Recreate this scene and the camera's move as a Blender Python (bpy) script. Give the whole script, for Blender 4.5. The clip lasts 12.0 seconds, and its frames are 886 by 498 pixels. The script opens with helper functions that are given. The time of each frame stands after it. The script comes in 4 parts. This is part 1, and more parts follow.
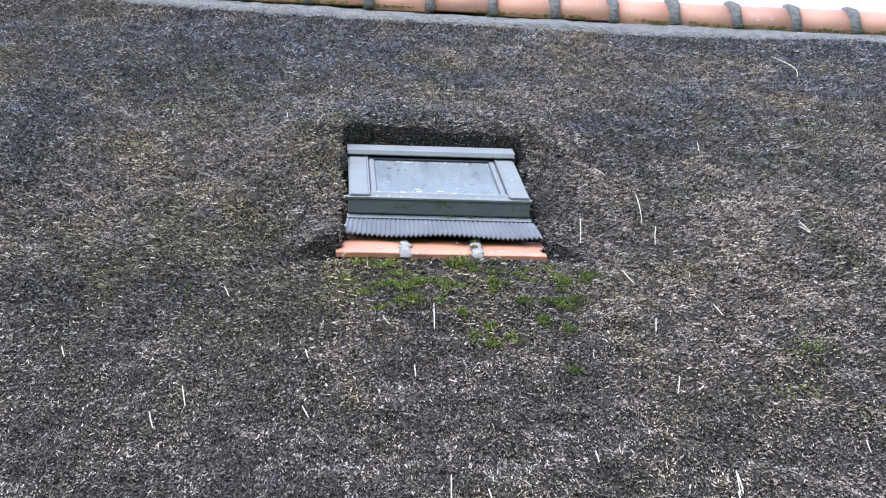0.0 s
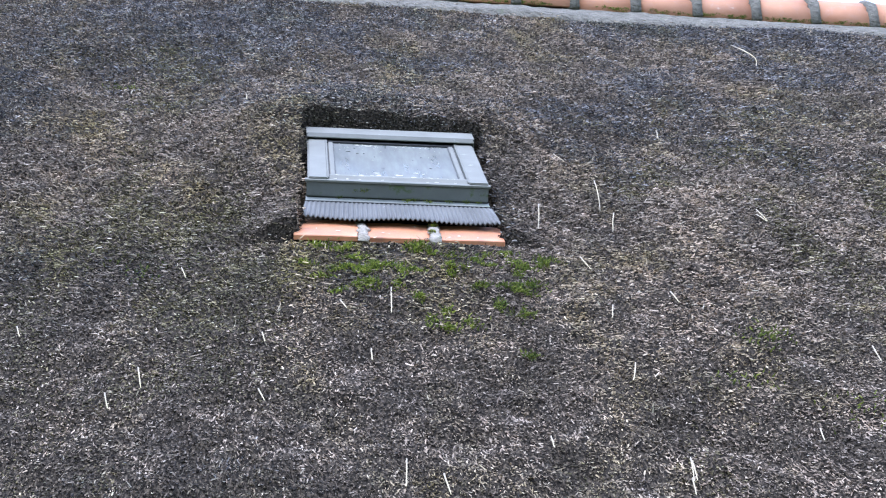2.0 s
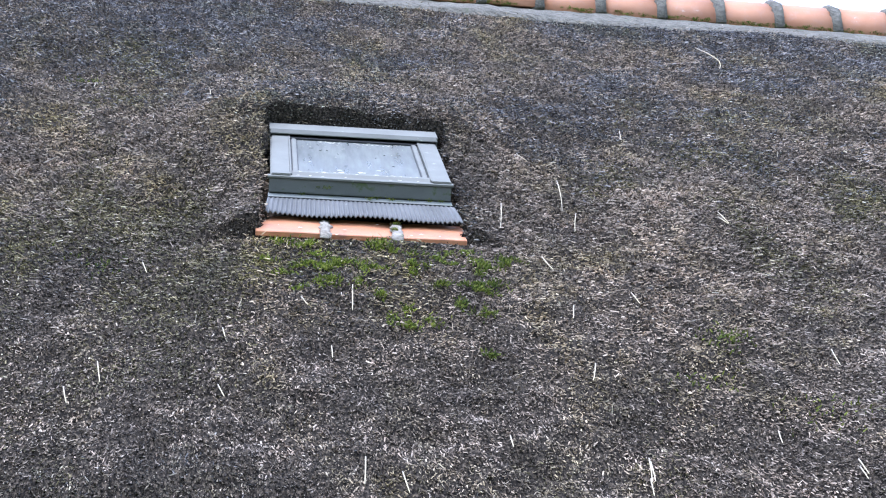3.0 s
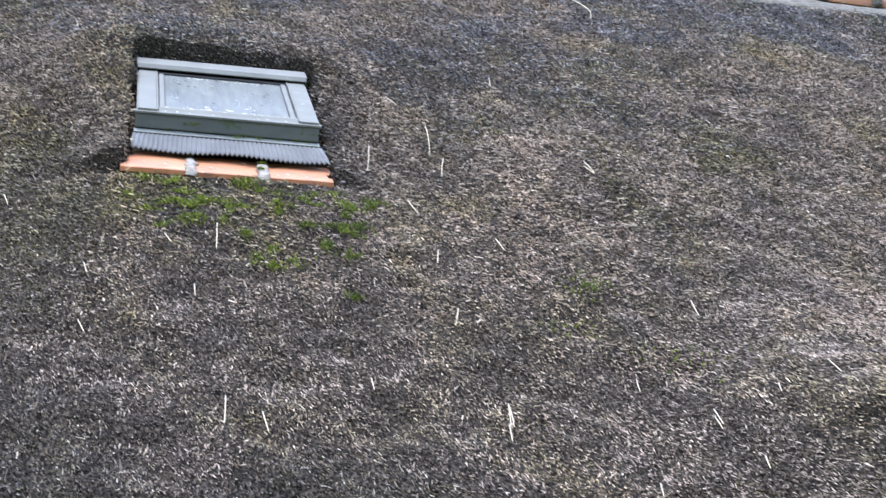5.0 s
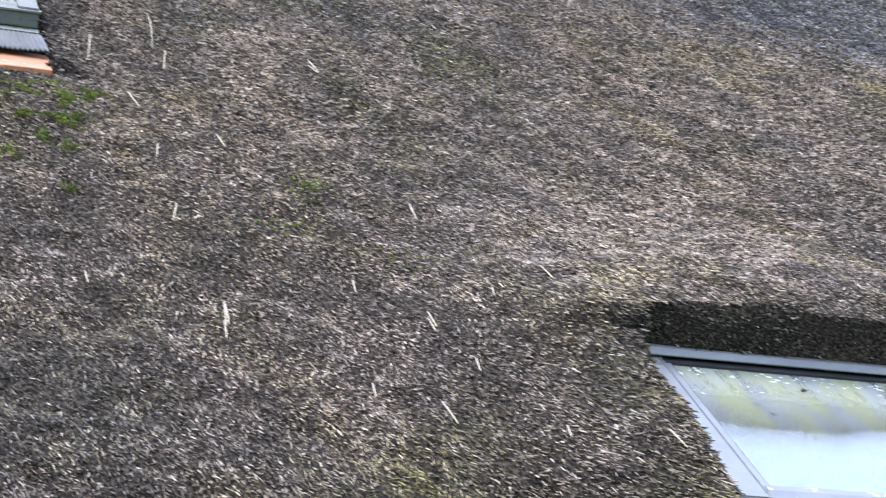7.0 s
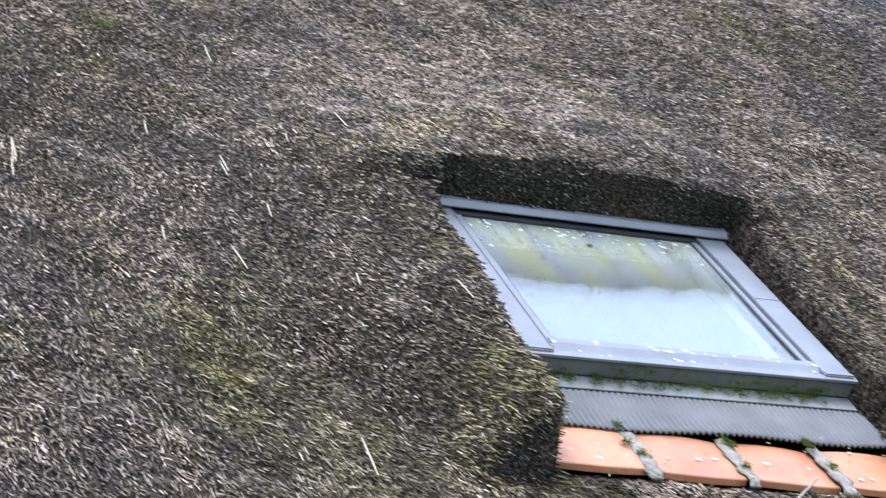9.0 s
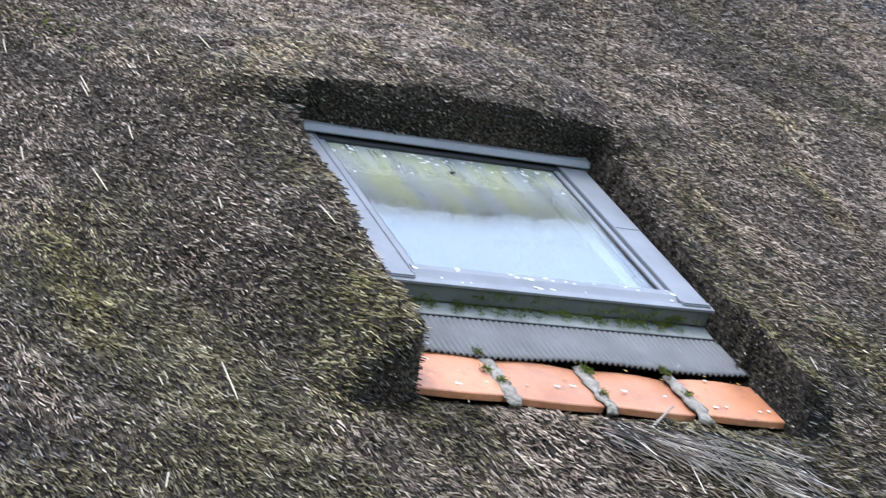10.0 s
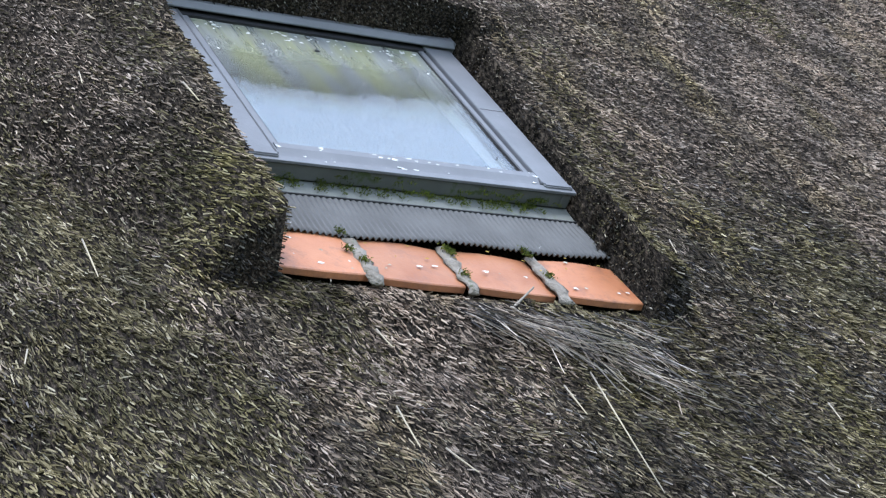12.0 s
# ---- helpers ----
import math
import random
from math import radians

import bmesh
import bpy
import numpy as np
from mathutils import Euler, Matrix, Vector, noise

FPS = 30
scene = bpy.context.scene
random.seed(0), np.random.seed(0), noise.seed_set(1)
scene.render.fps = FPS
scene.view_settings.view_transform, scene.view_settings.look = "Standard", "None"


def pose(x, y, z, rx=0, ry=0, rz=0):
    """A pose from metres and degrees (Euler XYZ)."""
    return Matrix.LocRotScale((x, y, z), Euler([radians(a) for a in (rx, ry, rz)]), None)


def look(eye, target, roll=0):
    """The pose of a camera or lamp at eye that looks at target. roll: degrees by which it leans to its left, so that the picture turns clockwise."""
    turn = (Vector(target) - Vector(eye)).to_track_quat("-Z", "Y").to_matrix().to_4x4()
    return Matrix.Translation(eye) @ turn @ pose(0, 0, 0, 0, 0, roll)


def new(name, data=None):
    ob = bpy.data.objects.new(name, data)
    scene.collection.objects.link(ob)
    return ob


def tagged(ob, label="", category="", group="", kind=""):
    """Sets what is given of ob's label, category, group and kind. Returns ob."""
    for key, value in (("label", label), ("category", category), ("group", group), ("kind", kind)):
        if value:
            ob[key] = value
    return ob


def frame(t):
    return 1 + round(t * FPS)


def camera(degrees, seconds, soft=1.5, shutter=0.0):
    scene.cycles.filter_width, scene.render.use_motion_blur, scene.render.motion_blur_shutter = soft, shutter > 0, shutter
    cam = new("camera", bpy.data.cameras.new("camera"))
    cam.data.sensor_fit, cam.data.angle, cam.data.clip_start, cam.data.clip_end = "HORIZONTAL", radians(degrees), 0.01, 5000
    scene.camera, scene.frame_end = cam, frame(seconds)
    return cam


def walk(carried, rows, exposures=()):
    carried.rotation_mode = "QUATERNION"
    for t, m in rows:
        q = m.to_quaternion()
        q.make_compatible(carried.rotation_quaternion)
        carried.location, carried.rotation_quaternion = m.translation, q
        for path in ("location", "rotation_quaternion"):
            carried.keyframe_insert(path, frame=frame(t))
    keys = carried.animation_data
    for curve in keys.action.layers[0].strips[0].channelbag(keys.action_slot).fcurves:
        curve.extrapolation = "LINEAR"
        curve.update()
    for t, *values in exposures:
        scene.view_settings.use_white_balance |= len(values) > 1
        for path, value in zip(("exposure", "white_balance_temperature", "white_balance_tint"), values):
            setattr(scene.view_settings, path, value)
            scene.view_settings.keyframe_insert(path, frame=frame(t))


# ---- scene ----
# The camera stands in the garden and turns from the upper roof window to the lower one.
cam = camera(25.27, 12.0, soft=1.1, shutter=0.5)
EYE = (0.0, 0.0, 1.6)
TURNS = [
    (0.0, 119.987, 0.414, -3.685),
    (0.5, 120.278, 0.571, -3.798),
    (1.0, 120.144, 0.420, -4.091),
    (1.5, 119.671, 0.403, -4.523),
    (2.0, 119.521, 0.429, -5.080),
    (2.5, 119.526, 0.310, -5.961),
    (4.3, 118.943, 0.446, -8.439),
    (4.5, 118.785, 0.446, -9.246),
    (5.0, 117.773, 0.685, -10.649),
    (5.5, 117.014, 1.204, -11.736),
    (6.0, 116.208, 1.585, -13.616),
    (6.5, 115.439, 2.022, -16.053),
    (7.0, 114.631, 2.438, -18.838),
    (7.2, 114.275, 2.678, -19.594),
    (9.0, 109.921, 2.960, -25.124),
    (9.5, 108.763, 3.227, -27.390),
    (10.0, 107.551, 3.513, -29.148),
    (10.5, 106.471, 3.813, -30.518),
    (11.0, 105.139, 3.618, -32.114),
    (11.5, 104.424, 3.784, -33.089),
    (12.0, 103.810, 3.912, -33.160),
]
walk(cam, [(t, pose(*EYE, rx, ry, rz)) for t, rx, ry, rz in TURNS],
     exposures=[(0.0, 1.75, 5470, 15), (2.5, 1.79, 5470, 16), (5.0, 1.85, 5680, 15), (7.0, 1.86, 5760, 14.5), (9.5, 1.61, 5750, 13), (10.5, 1.39, 5800, 11), (12.0, 1.12, 5800, 10.5)])

# ---- light: a bright overcast day ----
world = bpy.data.worlds.new("overcast_sky")
scene.world = world
world.use_nodes = True
wn = world.node_tree.nodes
sky = wn.new("ShaderNodeTexSky")
sky.sky_type = "NISHITA"
sky.sun_disc = False
sky.sun_elevation = radians(63)
sky.sun_rotation = radians(200)
sky.air_density = 1.0
sky.dust_density = 2.5
wn["Background"].inputs["Strength"].default_value = 0.14
cloud = wn.new("ShaderNodeMix")
cloud.data_type = "RGBA"
cloud.inputs[0].default_value = 0.52
cloud.inputs[7].default_value = (7.5, 8.6, 10.4, 1)
world.node_tree.links.new(sky.outputs["Color"], cloud.inputs[6])
world.node_tree.links.new(cloud.outputs[2], wn["Background"].inputs["Color"])
sun_data = bpy.data.lights.new("sun", "SUN")
sun_data.energy = 1.0
sun_data.angle = radians(25)
sun_data.color = (1.0, 0.97, 0.93)
sun = new("sun", sun_data)
sun.matrix_world = look((-4, -7, 16), (0, 0, 0))

# ---- the roof's plane: local x along the ridge, y up the slope, z out of the roof ----
PITCH = 46.466
ROOF = pose(0, 7.208, 5.738, PITCH)
EAVE, RIDGE = -5.7, 5.50
LEFT, RIGHT = -7.0, 12.0


# ---- materials ----
def material(name):
    m = bpy.data.materials.new(name)
    m.use_nodes = True
    nt = m.node_tree
    return m, nt, nt.nodes["Principled BSDF"]


def node(nt, kind, **values):
    n = nt.nodes.new(kind)
    for key, value in values.items():
        n.inputs[key.replace("_", " ")].default_value = value
    return n


def noise_tex(nt, scale, detail=4.0, coord="Object", stretch=(1, 1, 1), rough=0.55, apart=False):
    tc = nt.nodes.new("ShaderNodeTexCoord")
    mp = nt.nodes.new("ShaderNodeMapping")
    mp.inputs["Scale"].default_value = stretch
    n = node(nt, "ShaderNodeTexNoise", Scale=scale, Detail=detail, Roughness=rough)
    nt.links.new(tc.outputs[coord], mp.inputs["Vector"])
    if apart:
        info = nt.nodes.new("ShaderNodeObjectInfo")
        far = nt.nodes.new("ShaderNodeVectorMath")
        far.operation = "SCALE"
        far.inputs[0].default_value = (37.0, 61.0, 23.0)
        nt.links.new(info.outputs["Random"], far.inputs["Scale"])
        nt.links.new(far.outputs["Vector"], mp.inputs["Location"])
    nt.links.new(mp.outputs["Vector"], n.inputs["Vector"])
    return n.outputs["Fac"]


def ramp(nt, fac, stops):
    r = nt.nodes.new("ShaderNodeValToRGB")
    els = r.color_ramp.elements
    while len(els) < len(stops):
        els.new(0.5)
    for e, (p, c) in zip(els, stops):
        e.position, e.color = p, (*c, 1)
    nt.links.new(fac, r.inputs["Fac"])
    return r.outputs["Color"]


def mix(nt, a, b, fac, blend="MIX"):
    m = nt.nodes.new("ShaderNodeMix")
    m.data_type, m.blend_type = "RGBA", blend
    for sock, v in ((m.inputs[0], fac), (m.inputs[6], a), (m.inputs[7], b)):
        if isinstance(v, (int, float)):
            sock.default_value = v
        elif isinstance(v, tuple):
            sock.default_value = (*v, 1)
        else:
            nt.links.new(v, sock)
    return m.outputs[2]


def bump(nt, bsdf, fac, strength, distance):
    b = node(nt, "ShaderNodeBump", Strength=strength, Distance=distance)
    nt.links.new(fac, b.inputs["Height"])
    nt.links.new(b.outputs["Normal"], bsdf.inputs["Normal"])


def reed_material(name, stops, tint_amount=0.75):
    """Weathered reed: every stalk has its own tone, stained in large soft patches."""
    m, nt, p = material(name)
    geo = nt.nodes.new("ShaderNodeNewGeometry")
    tone = ramp(nt, geo.outputs["Random Per Island"], stops)
    big = noise_tex(nt, 0.9, 5.0, stretch=(1, 0.5, 1), rough=0.65)
    patch = ramp(nt, big, [(0.30, (0.50, 0.51, 0.55)), (0.50, (0.95, 0.94, 0.94)), (0.68, (1.5, 1.40, 1.26))])
    c = mix(nt, tone, patch, tint_amount, "MULTIPLY")
    mid = ramp(nt, noise_tex(nt, 5.0, 3.0, stretch=(1, 0.5, 1)), [(0.35, (0.55, 0.56, 0.58)), (0.62, (1.2, 1.16, 1.1))])
    c = mix(nt, c, mid, 0.8, "MULTIPLY")
    algae = ramp(nt, noise_tex(nt, 2.3, 6.0, stretch=(1.0, 0.45, 1.0), rough=0.7), [(0.50, (0, 0, 0)), (0.72, (1, 1, 1))])
    c = mix(nt, c, mix(nt, c, (0.94, 0.95, 0.60), 1.0, "MULTIPLY"), algae)
    nt.links.new(c, p.inputs["Base Color"])
    p.inputs["Roughness"].default_value = 0.78
    p.inputs["Specular IOR Level"].default_value = 0.12
    bump(nt, p, noise_tex(nt, 160, 2.0, stretch=(1, 0.15, 1)), 0.4, 0.002)
    return m


REED = reed_material("weathered_reed", [(0.0, (0.016, 0.013, 0.011)), (0.28, (0.070, 0.056, 0.046)), (0.60, (0.205, 0.163, 0.127)),
                                        (0.90, (0.325, 0.263, 0.206)), (1.0, (0.50, 0.430, 0.360))], 0.45)
REED_PALE = reed_material("bleached_and_lit_reed", [(0.0, (0.030, 0.024, 0.019)), (0.28, (0.135, 0.106, 0.083)), (0.60, (0.305, 0.243, 0.192)),
                                            (0.88, (0.41, 0.335, 0.266)), (1.0, (0.55, 0.470, 0.386))], 0.35)
# also set on steep pocket faces, where its dark tone paints their shade
REED_DARK = reed_material("algae_and_shade_dark_reed", [(0.0, (0.008, 0.008, 0.010)), (0.34, (0.037, 0.036, 0.037)), (0.70, (0.122, 0.115, 0.110)),
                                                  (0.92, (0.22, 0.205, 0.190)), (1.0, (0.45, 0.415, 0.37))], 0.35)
REED_OLIVE = reed_material("olive_stained_reed", [(0.0, (0.024, 0.021, 0.011)), (0.30, (0.070, 0.060, 0.030)), (0.62, (0.165, 0.142, 0.077)),
                                                  (0.90, (0.27, 0.235, 0.145)), (1.0, (0.44, 0.40, 0.29))], 0.35)
REED_BROWN = reed_material("dark_brown_reed", [(0.0, (0.010, 0.009, 0.007)), (0.32, (0.044, 0.037, 0.026)), (0.70, (0.132, 0.110, 0.076)),
                                               (0.92, (0.22, 0.190, 0.140)), (1.0, (0.42, 0.37, 0.29))], 0.35)
# bluish grey that paints the haze over the upper roof
REED_GREY = reed_material("slate_grey_haze_reed", [(0.0, (0.014, 0.014, 0.018)), (0.26, (0.068, 0.067, 0.077)), (0.62, (0.180, 0.175, 0.188)),
                                                        (0.90, (0.30, 0.292, 0.30)), (1.0, (0.52, 0.50, 0.49))], 0.4)
STRAW = reed_material("pale_straw", [(0.0, (0.30, 0.255, 0.195)), (0.5, (0.42, 0.37, 0.30)), (1.0, (0.56, 0.51, 0.43))], 0.2)


GREY_STRAW = reed_material("bleached_straw", [(0.0, (0.10, 0.086, 0.076)), (0.5, (0.29, 0.255, 0.22)), (1.0, (0.48, 0.43, 0.37))], 0.3)


def thatch_material():
    m, nt, p = material("thatch_underlayer")
    c = ramp(nt, noise_tex(nt, 105, 4.0, stretch=(1, 0.4, 1), rough=0.7), [(0.38, (0.007, 0.006, 0.005)), (0.51, (0.028, 0.023, 0.018)), (0.68, (0.120, 0.096, 0.071))])
    nt.links.new(c, p.inputs["Base Color"])
    p.inputs["Roughness"].default_value = 0.95
    p.inputs["Specular IOR Level"].default_value = 0.05
    bump(nt, p, noise_tex(nt, 90, 4.0, stretch=(1, 0.35, 1)), 0.9, 0.02)
    return m


def mottled(name, dark, light, scale, rough=0.7, metal=0.0, spots=None, spot_at=(0.62, 0.7), spot_scale=25.0, bump_scale=120.0, bump_amount=0.25, vary=0.0, stain=None, relief=0.004):
    """A surface in two tones with optional grown spots (lichen, moss or dirt)."""
    m, nt, p = material(name)
    c = ramp(nt, noise_tex(nt, scale, 6.0, rough=0.6, apart=vary > 0), [(0.3, dark), (0.7, light)])
    if vary:
        info = nt.nodes.new("ShaderNodeObjectInfo")
        tone = ramp(nt, info.outputs["Random"], [(0.0, (1 - vary, 1 - vary, 1 - vary)), (1.0, (1 + vary, 1 + vary * 0.8, 1 + vary * 0.6))])
        c = mix(nt, c, tone, 1.0, "MULTIPLY")
    if spots:
        f = ramp(nt, noise_tex(nt, spot_scale, 5.0, rough=0.65, apart=vary > 0), [(spot_at[0], (0, 0, 0)), (spot_at[1], (1, 1, 1))])
        c = mix(nt, c, spots, f)
    if stain:
        f = ramp(nt, noise_tex(nt, 9.0, 8.0, rough=0.75, apart=vary > 0), [(0.50, (0, 0, 0)), (0.72, (1, 1, 1))])
        c = mix(nt, c, stain, f)
    nt.links.new(c, p.inputs["Base Color"])
    p.inputs["Roughness"].default_value = rough
    p.inputs["Metallic"].default_value = metal
    bump(nt, p, noise_tex(nt, bump_scale, 3.0), bump_amount, relief)
    return m


THATCH = thatch_material()
CLADDING = mottled("grey_lacquered_aluminium", (0.140, 0.143, 0.149), (0.190, 0.194, 0.202), 6, 0.48, 0.0, spots=(0.36, 0.37, 0.33), spot_at=(0.66, 0.72), spot_scale=18)
DULL_CLADDING = mottled("dull_grey_aluminium", (0.110, 0.109, 0.093), (0.150, 0.149, 0.128), 6, 0.72, 0.0, spots=(0.25, 0.26, 0.22), spot_at=(0.64, 0.72), spot_scale=16, bump_amount=0.15)
HOOD = mottled("grey_hood_aluminium", (0.155, 0.158, 0.164), (0.200, 0.204, 0.212), 4, 0.5, 0.0, bump_amount=0.1)
FASCIA = mottled("dark_grey_fascia", (0.082, 0.084, 0.080), (0.120, 0.122, 0.116), 7, 0.6, 0.0, spots=(0.055, 0.075, 0.025), spot_at=(0.58, 0.66), spot_scale=14)
APRON = mottled("pale_weathered_lead", (0.125, 0.135, 0.122), (0.20, 0.208, 0.186), 9, 0.65, 0.1, spots=(0.11, 0.13, 0.05), spot_at=(0.58, 0.68), spot_scale=16)
PLEAT = mottled("pleated_grey_flashing", (0.068, 0.067, 0.063), (0.110, 0.109, 0.104), 8, 0.6, 0.0, spots=(0.4, 0.41, 0.38), spot_at=(0.70, 0.74), spot_scale=30)
RUBBER = mottled("black_gasket", (0.012, 0.012, 0.013), (0.025, 0.025, 0.026), 20, 0.7)
CLAY = mottled("terracotta", (0.35, 0.132, 0.056), (0.47, 0.215, 0.108), 6, 0.46, spots=(0.62, 0.54, 0.46), spot_at=(0.69, 0.72), spot_scale=12, vary=0.14, stain=(0.22, 0.105, 0.065))
RIDGE_CLAY = mottled("ridge_terracotta", (0.37, 0.160, 0.080), (0.45, 0.218, 0.118), 4, 0.7, spots=(0.70, 0.62, 0.50), spot_at=(0.64, 0.69), spot_scale=9, vary=0.16, stain=(0.36, 0.20, 0.14))
MORTAR = mottled("lichened_mortar", (0.15, 0.128, 0.098), (0.32, 0.285, 0.235), 22, 0.9, spots=(0.09, 0.10, 0.05), spot_at=(0.60, 0.7), spot_scale=30, bump_scale=60, bump_amount=1.0, relief=0.014)
RIDGE_MORTAR = mottled("ridge_mortar", (0.070, 0.063, 0.049), (0.152, 0.139, 0.112), 16, 0.9, spots=(0.07, 0.085, 0.04), spot_at=(0.62, 0.72), spot_scale=9, bump_scale=28, bump_amount=1.0, relief=0.03)
MOSS = reed_material("green_moss", [(0.0, (0.042, 0.064, 0.012)), (0.5, (0.11, 0.145, 0.024)), (1.0, (0.22, 0.24, 0.05))], 0.35)
LICHEN = mottled("white_lichen", (0.50, 0.51, 0.47), (0.72, 0.72, 0.68), 60, 0.9, bump_amount=0.6)
PALE_LICHEN = mottled("grey_lichen", (0.30, 0.29, 0.22), (0.46, 0.44, 0.36), 60, 0.9, bump_amount=0.6)
YELLOW = mottled("yellow_lichen", (0.30, 0.20, 0.035), (0.42, 0.30, 0.07), 60, 0.9)
PLASTER = mottled("white_window_lining", (0.66, 0.65, 0.62), (0.74, 0.73, 0.70), 3, 0.7)
PINE = mottled("lacquered_pine", (0.42, 0.27, 0.14), (0.52, 0.35, 0.19), 8, 0.45)
BRICK_WALL = mottled("red_brick_wall", (0.20, 0.09, 0.06), (0.30, 0.14, 0.09), 14, 0.85, spots=(0.33, 0.30, 0.27), spot_at=(0.6, 0.66), spot_scale=10)
GRASS = mottled("lawn", (0.035, 0.06, 0.018), (0.075, 0.11, 0.035), 3, 0.95, bump_scale=30, bump_amount=1.0)


def glass_material():
    """Clear window glass."""
    m, nt, p = material("window_glass")
    p.inputs["Base Color"].default_value = (0.93, 0.97, 0.96, 1)
    p.inputs["Roughness"].default_value = 0.045
    p.inputs["IOR"].default_value = 1.47
    p.inputs["Transmission Weight"].default_value = 1.0
    return m


GLASS = glass_material()


def film_material(name, least, most, tints):
    m, nt, p = material(name)
    c = ramp(nt, noise_tex(nt, 5.0, 4.0, stretch=(1.5, 0.5, 1)), [(0.42, tints[0]), (0.62, tints[1])])
    nt.links.new(c, p.inputs["Base Color"])
    p.inputs["Roughness"].default_value = 0.8
    streak = noise_tex(nt, 6.0, 5.0, stretch=(2.2, 0.25, 1), rough=0.7)
    tc = nt.nodes.new("ShaderNodeTexCoord")
    sep = nt.nodes.new("ShaderNodeSeparateXYZ")
    nt.links.new(tc.outputs["Object"], sep.inputs["Vector"])
    grow = node(nt, "ShaderNodeMapRange")
    for key, v in (("From Min", 0.30), ("From Max", 0.80), ("To Min", least), ("To Max", most)):
        grow.inputs[key].default_value = v
    nt.links.new(sep.outputs["Y"], grow.inputs["Value"])
    mul = nt.nodes.new("ShaderNodeMath")
    mul.operation = "MULTIPLY"
    fac = ramp(nt, streak, [(0.3, (0.55, 0.55, 0.55)), (0.7, (1, 1, 1))])
    nt.links.new(fac, mul.inputs[0])
    nt.links.new(grow.outputs["Result"], mul.inputs[1])
    nt.links.new(mul.outputs["Value"], p.inputs["Alpha"])
    return m


FILMS = [film_material("dust_film", 0.92, 0.97, ((0.125, 0.131, 0.120), (0.155, 0.160, 0.142))), film_material("algae_film", 0.0, 0.68, ((0.34, 0.355, 0.335), (0.39, 0.405, 0.235)))]


# ---- mesh helpers ----
def part(name, bm, mat, parent=None, label="", smooth=False, m=None):
    me = bpy.data.meshes.new(name)
    bm.normal_update()
    bm.to_mesh(me)
    bm.free()
    me.materials.append(mat)
    if smooth:
        me.polygons.foreach_set("use_smooth", [True] * len(me.polygons))
    ob = new(name, me)
    if parent is not None:
        ob.parent = parent
    if m is not None:
        ob.matrix_basis = m
    if label:
        tagged(ob, label)
    return ob


def empty(name, m, **tags):
    ob = new(name)
    ob.empty_display_size = 0.2
    ob.matrix_basis = m
    return tagged(ob, **tags)


def box(bm, x0, x1, y0, y1, z0, z1, bevel=0.0):
    made = bmesh.ops.create_cube(bm, size=1.0, matrix=Matrix.LocRotScale(((x0 + x1) / 2, (y0 + y1) / 2, (z0 + z1) / 2), None, (x1 - x0, y1 - y0, z1 - z0)))
    if bevel:
        edges = {e for v in made["verts"] for e in v.link_edges}
        bmesh.ops.bevel(bm, geom=list(edges), offset=bevel, segments=2, affect="EDGES")
    return bm


def profile_bar(bm, points, x0, x1):
    """A bar along x with the given outline in y and z."""
    rings = [[bm.verts.new((x, y, z)) for y, z in points] for x in (x0, x1)]
    n = len(points)
    for i in range(n):
        bm.faces.new((rings[0][i], rings[0][(i + 1) % n], rings[1][(i + 1) % n], rings[1][i]))
    bm.faces.new(rings[0][::-1])
    bm.faces.new(rings[1])
    bmesh.ops.recalc_face_normals(bm, faces=bm.faces[:])
    return bm


def from_arrays(name, verts, faces, mat, parent=None, smooth=False, more=(), which=None):
    """One mesh from a vertex array and an array of faces with the same number of corners."""
    me = bpy.data.meshes.new(name)
    k = faces.shape[1]
    me.vertices.add(len(verts))
    me.vertices.foreach_set("co", verts.astype(np.float32).ravel())
    me.loops.add(faces.size)
    me.loops.foreach_set("vertex_index", faces.astype(np.int32).ravel())
    me.polygons.add(len(faces))
    me.polygons.foreach_set("loop_start", np.arange(0, faces.size, k, dtype=np.int32))
    me.polygons.foreach_set("use_smooth", np.full(len(faces), smooth))
    me.update(calc_edges=True)
    for one in (mat, *more):
        me.materials.append(one)
    if which is not None:
        me.polygons.foreach_set("material_index", which.astype(np.int32))
    ob = new(name, me)
    if parent is not None:
        ob.parent = parent
    return ob


# ---- the thatch ----
rng = np.random.default_rng(7)
LATTICE = rng.random((256, 256))


def wave(x, y, scale):
    """Smooth noise from -0.5 to 0.5 with bumps of about the given size."""
    x, y = x / scale + 97.3, y / scale + 41.7
    i, j = np.floor(x).astype(int), np.floor(y).astype(int)
    a, b = x - i, y - j
    a, b = a * a * (3 - 2 * a), b * b * (3 - 2 * b)
    at = lambda p, q: LATTICE[p % 256, q % 256]
    return (at(i, j) * (1 - a) + at(i + 1, j) * a) * (1 - b) + (at(i, j + 1) * (1 - a) + at(i + 1, j + 1) * a) * b - 0.5


def step(v, lo, hi):
    k = np.clip((v - lo) / (hi - lo), 0, 1)
    return k * k * (3 - 2 * k)


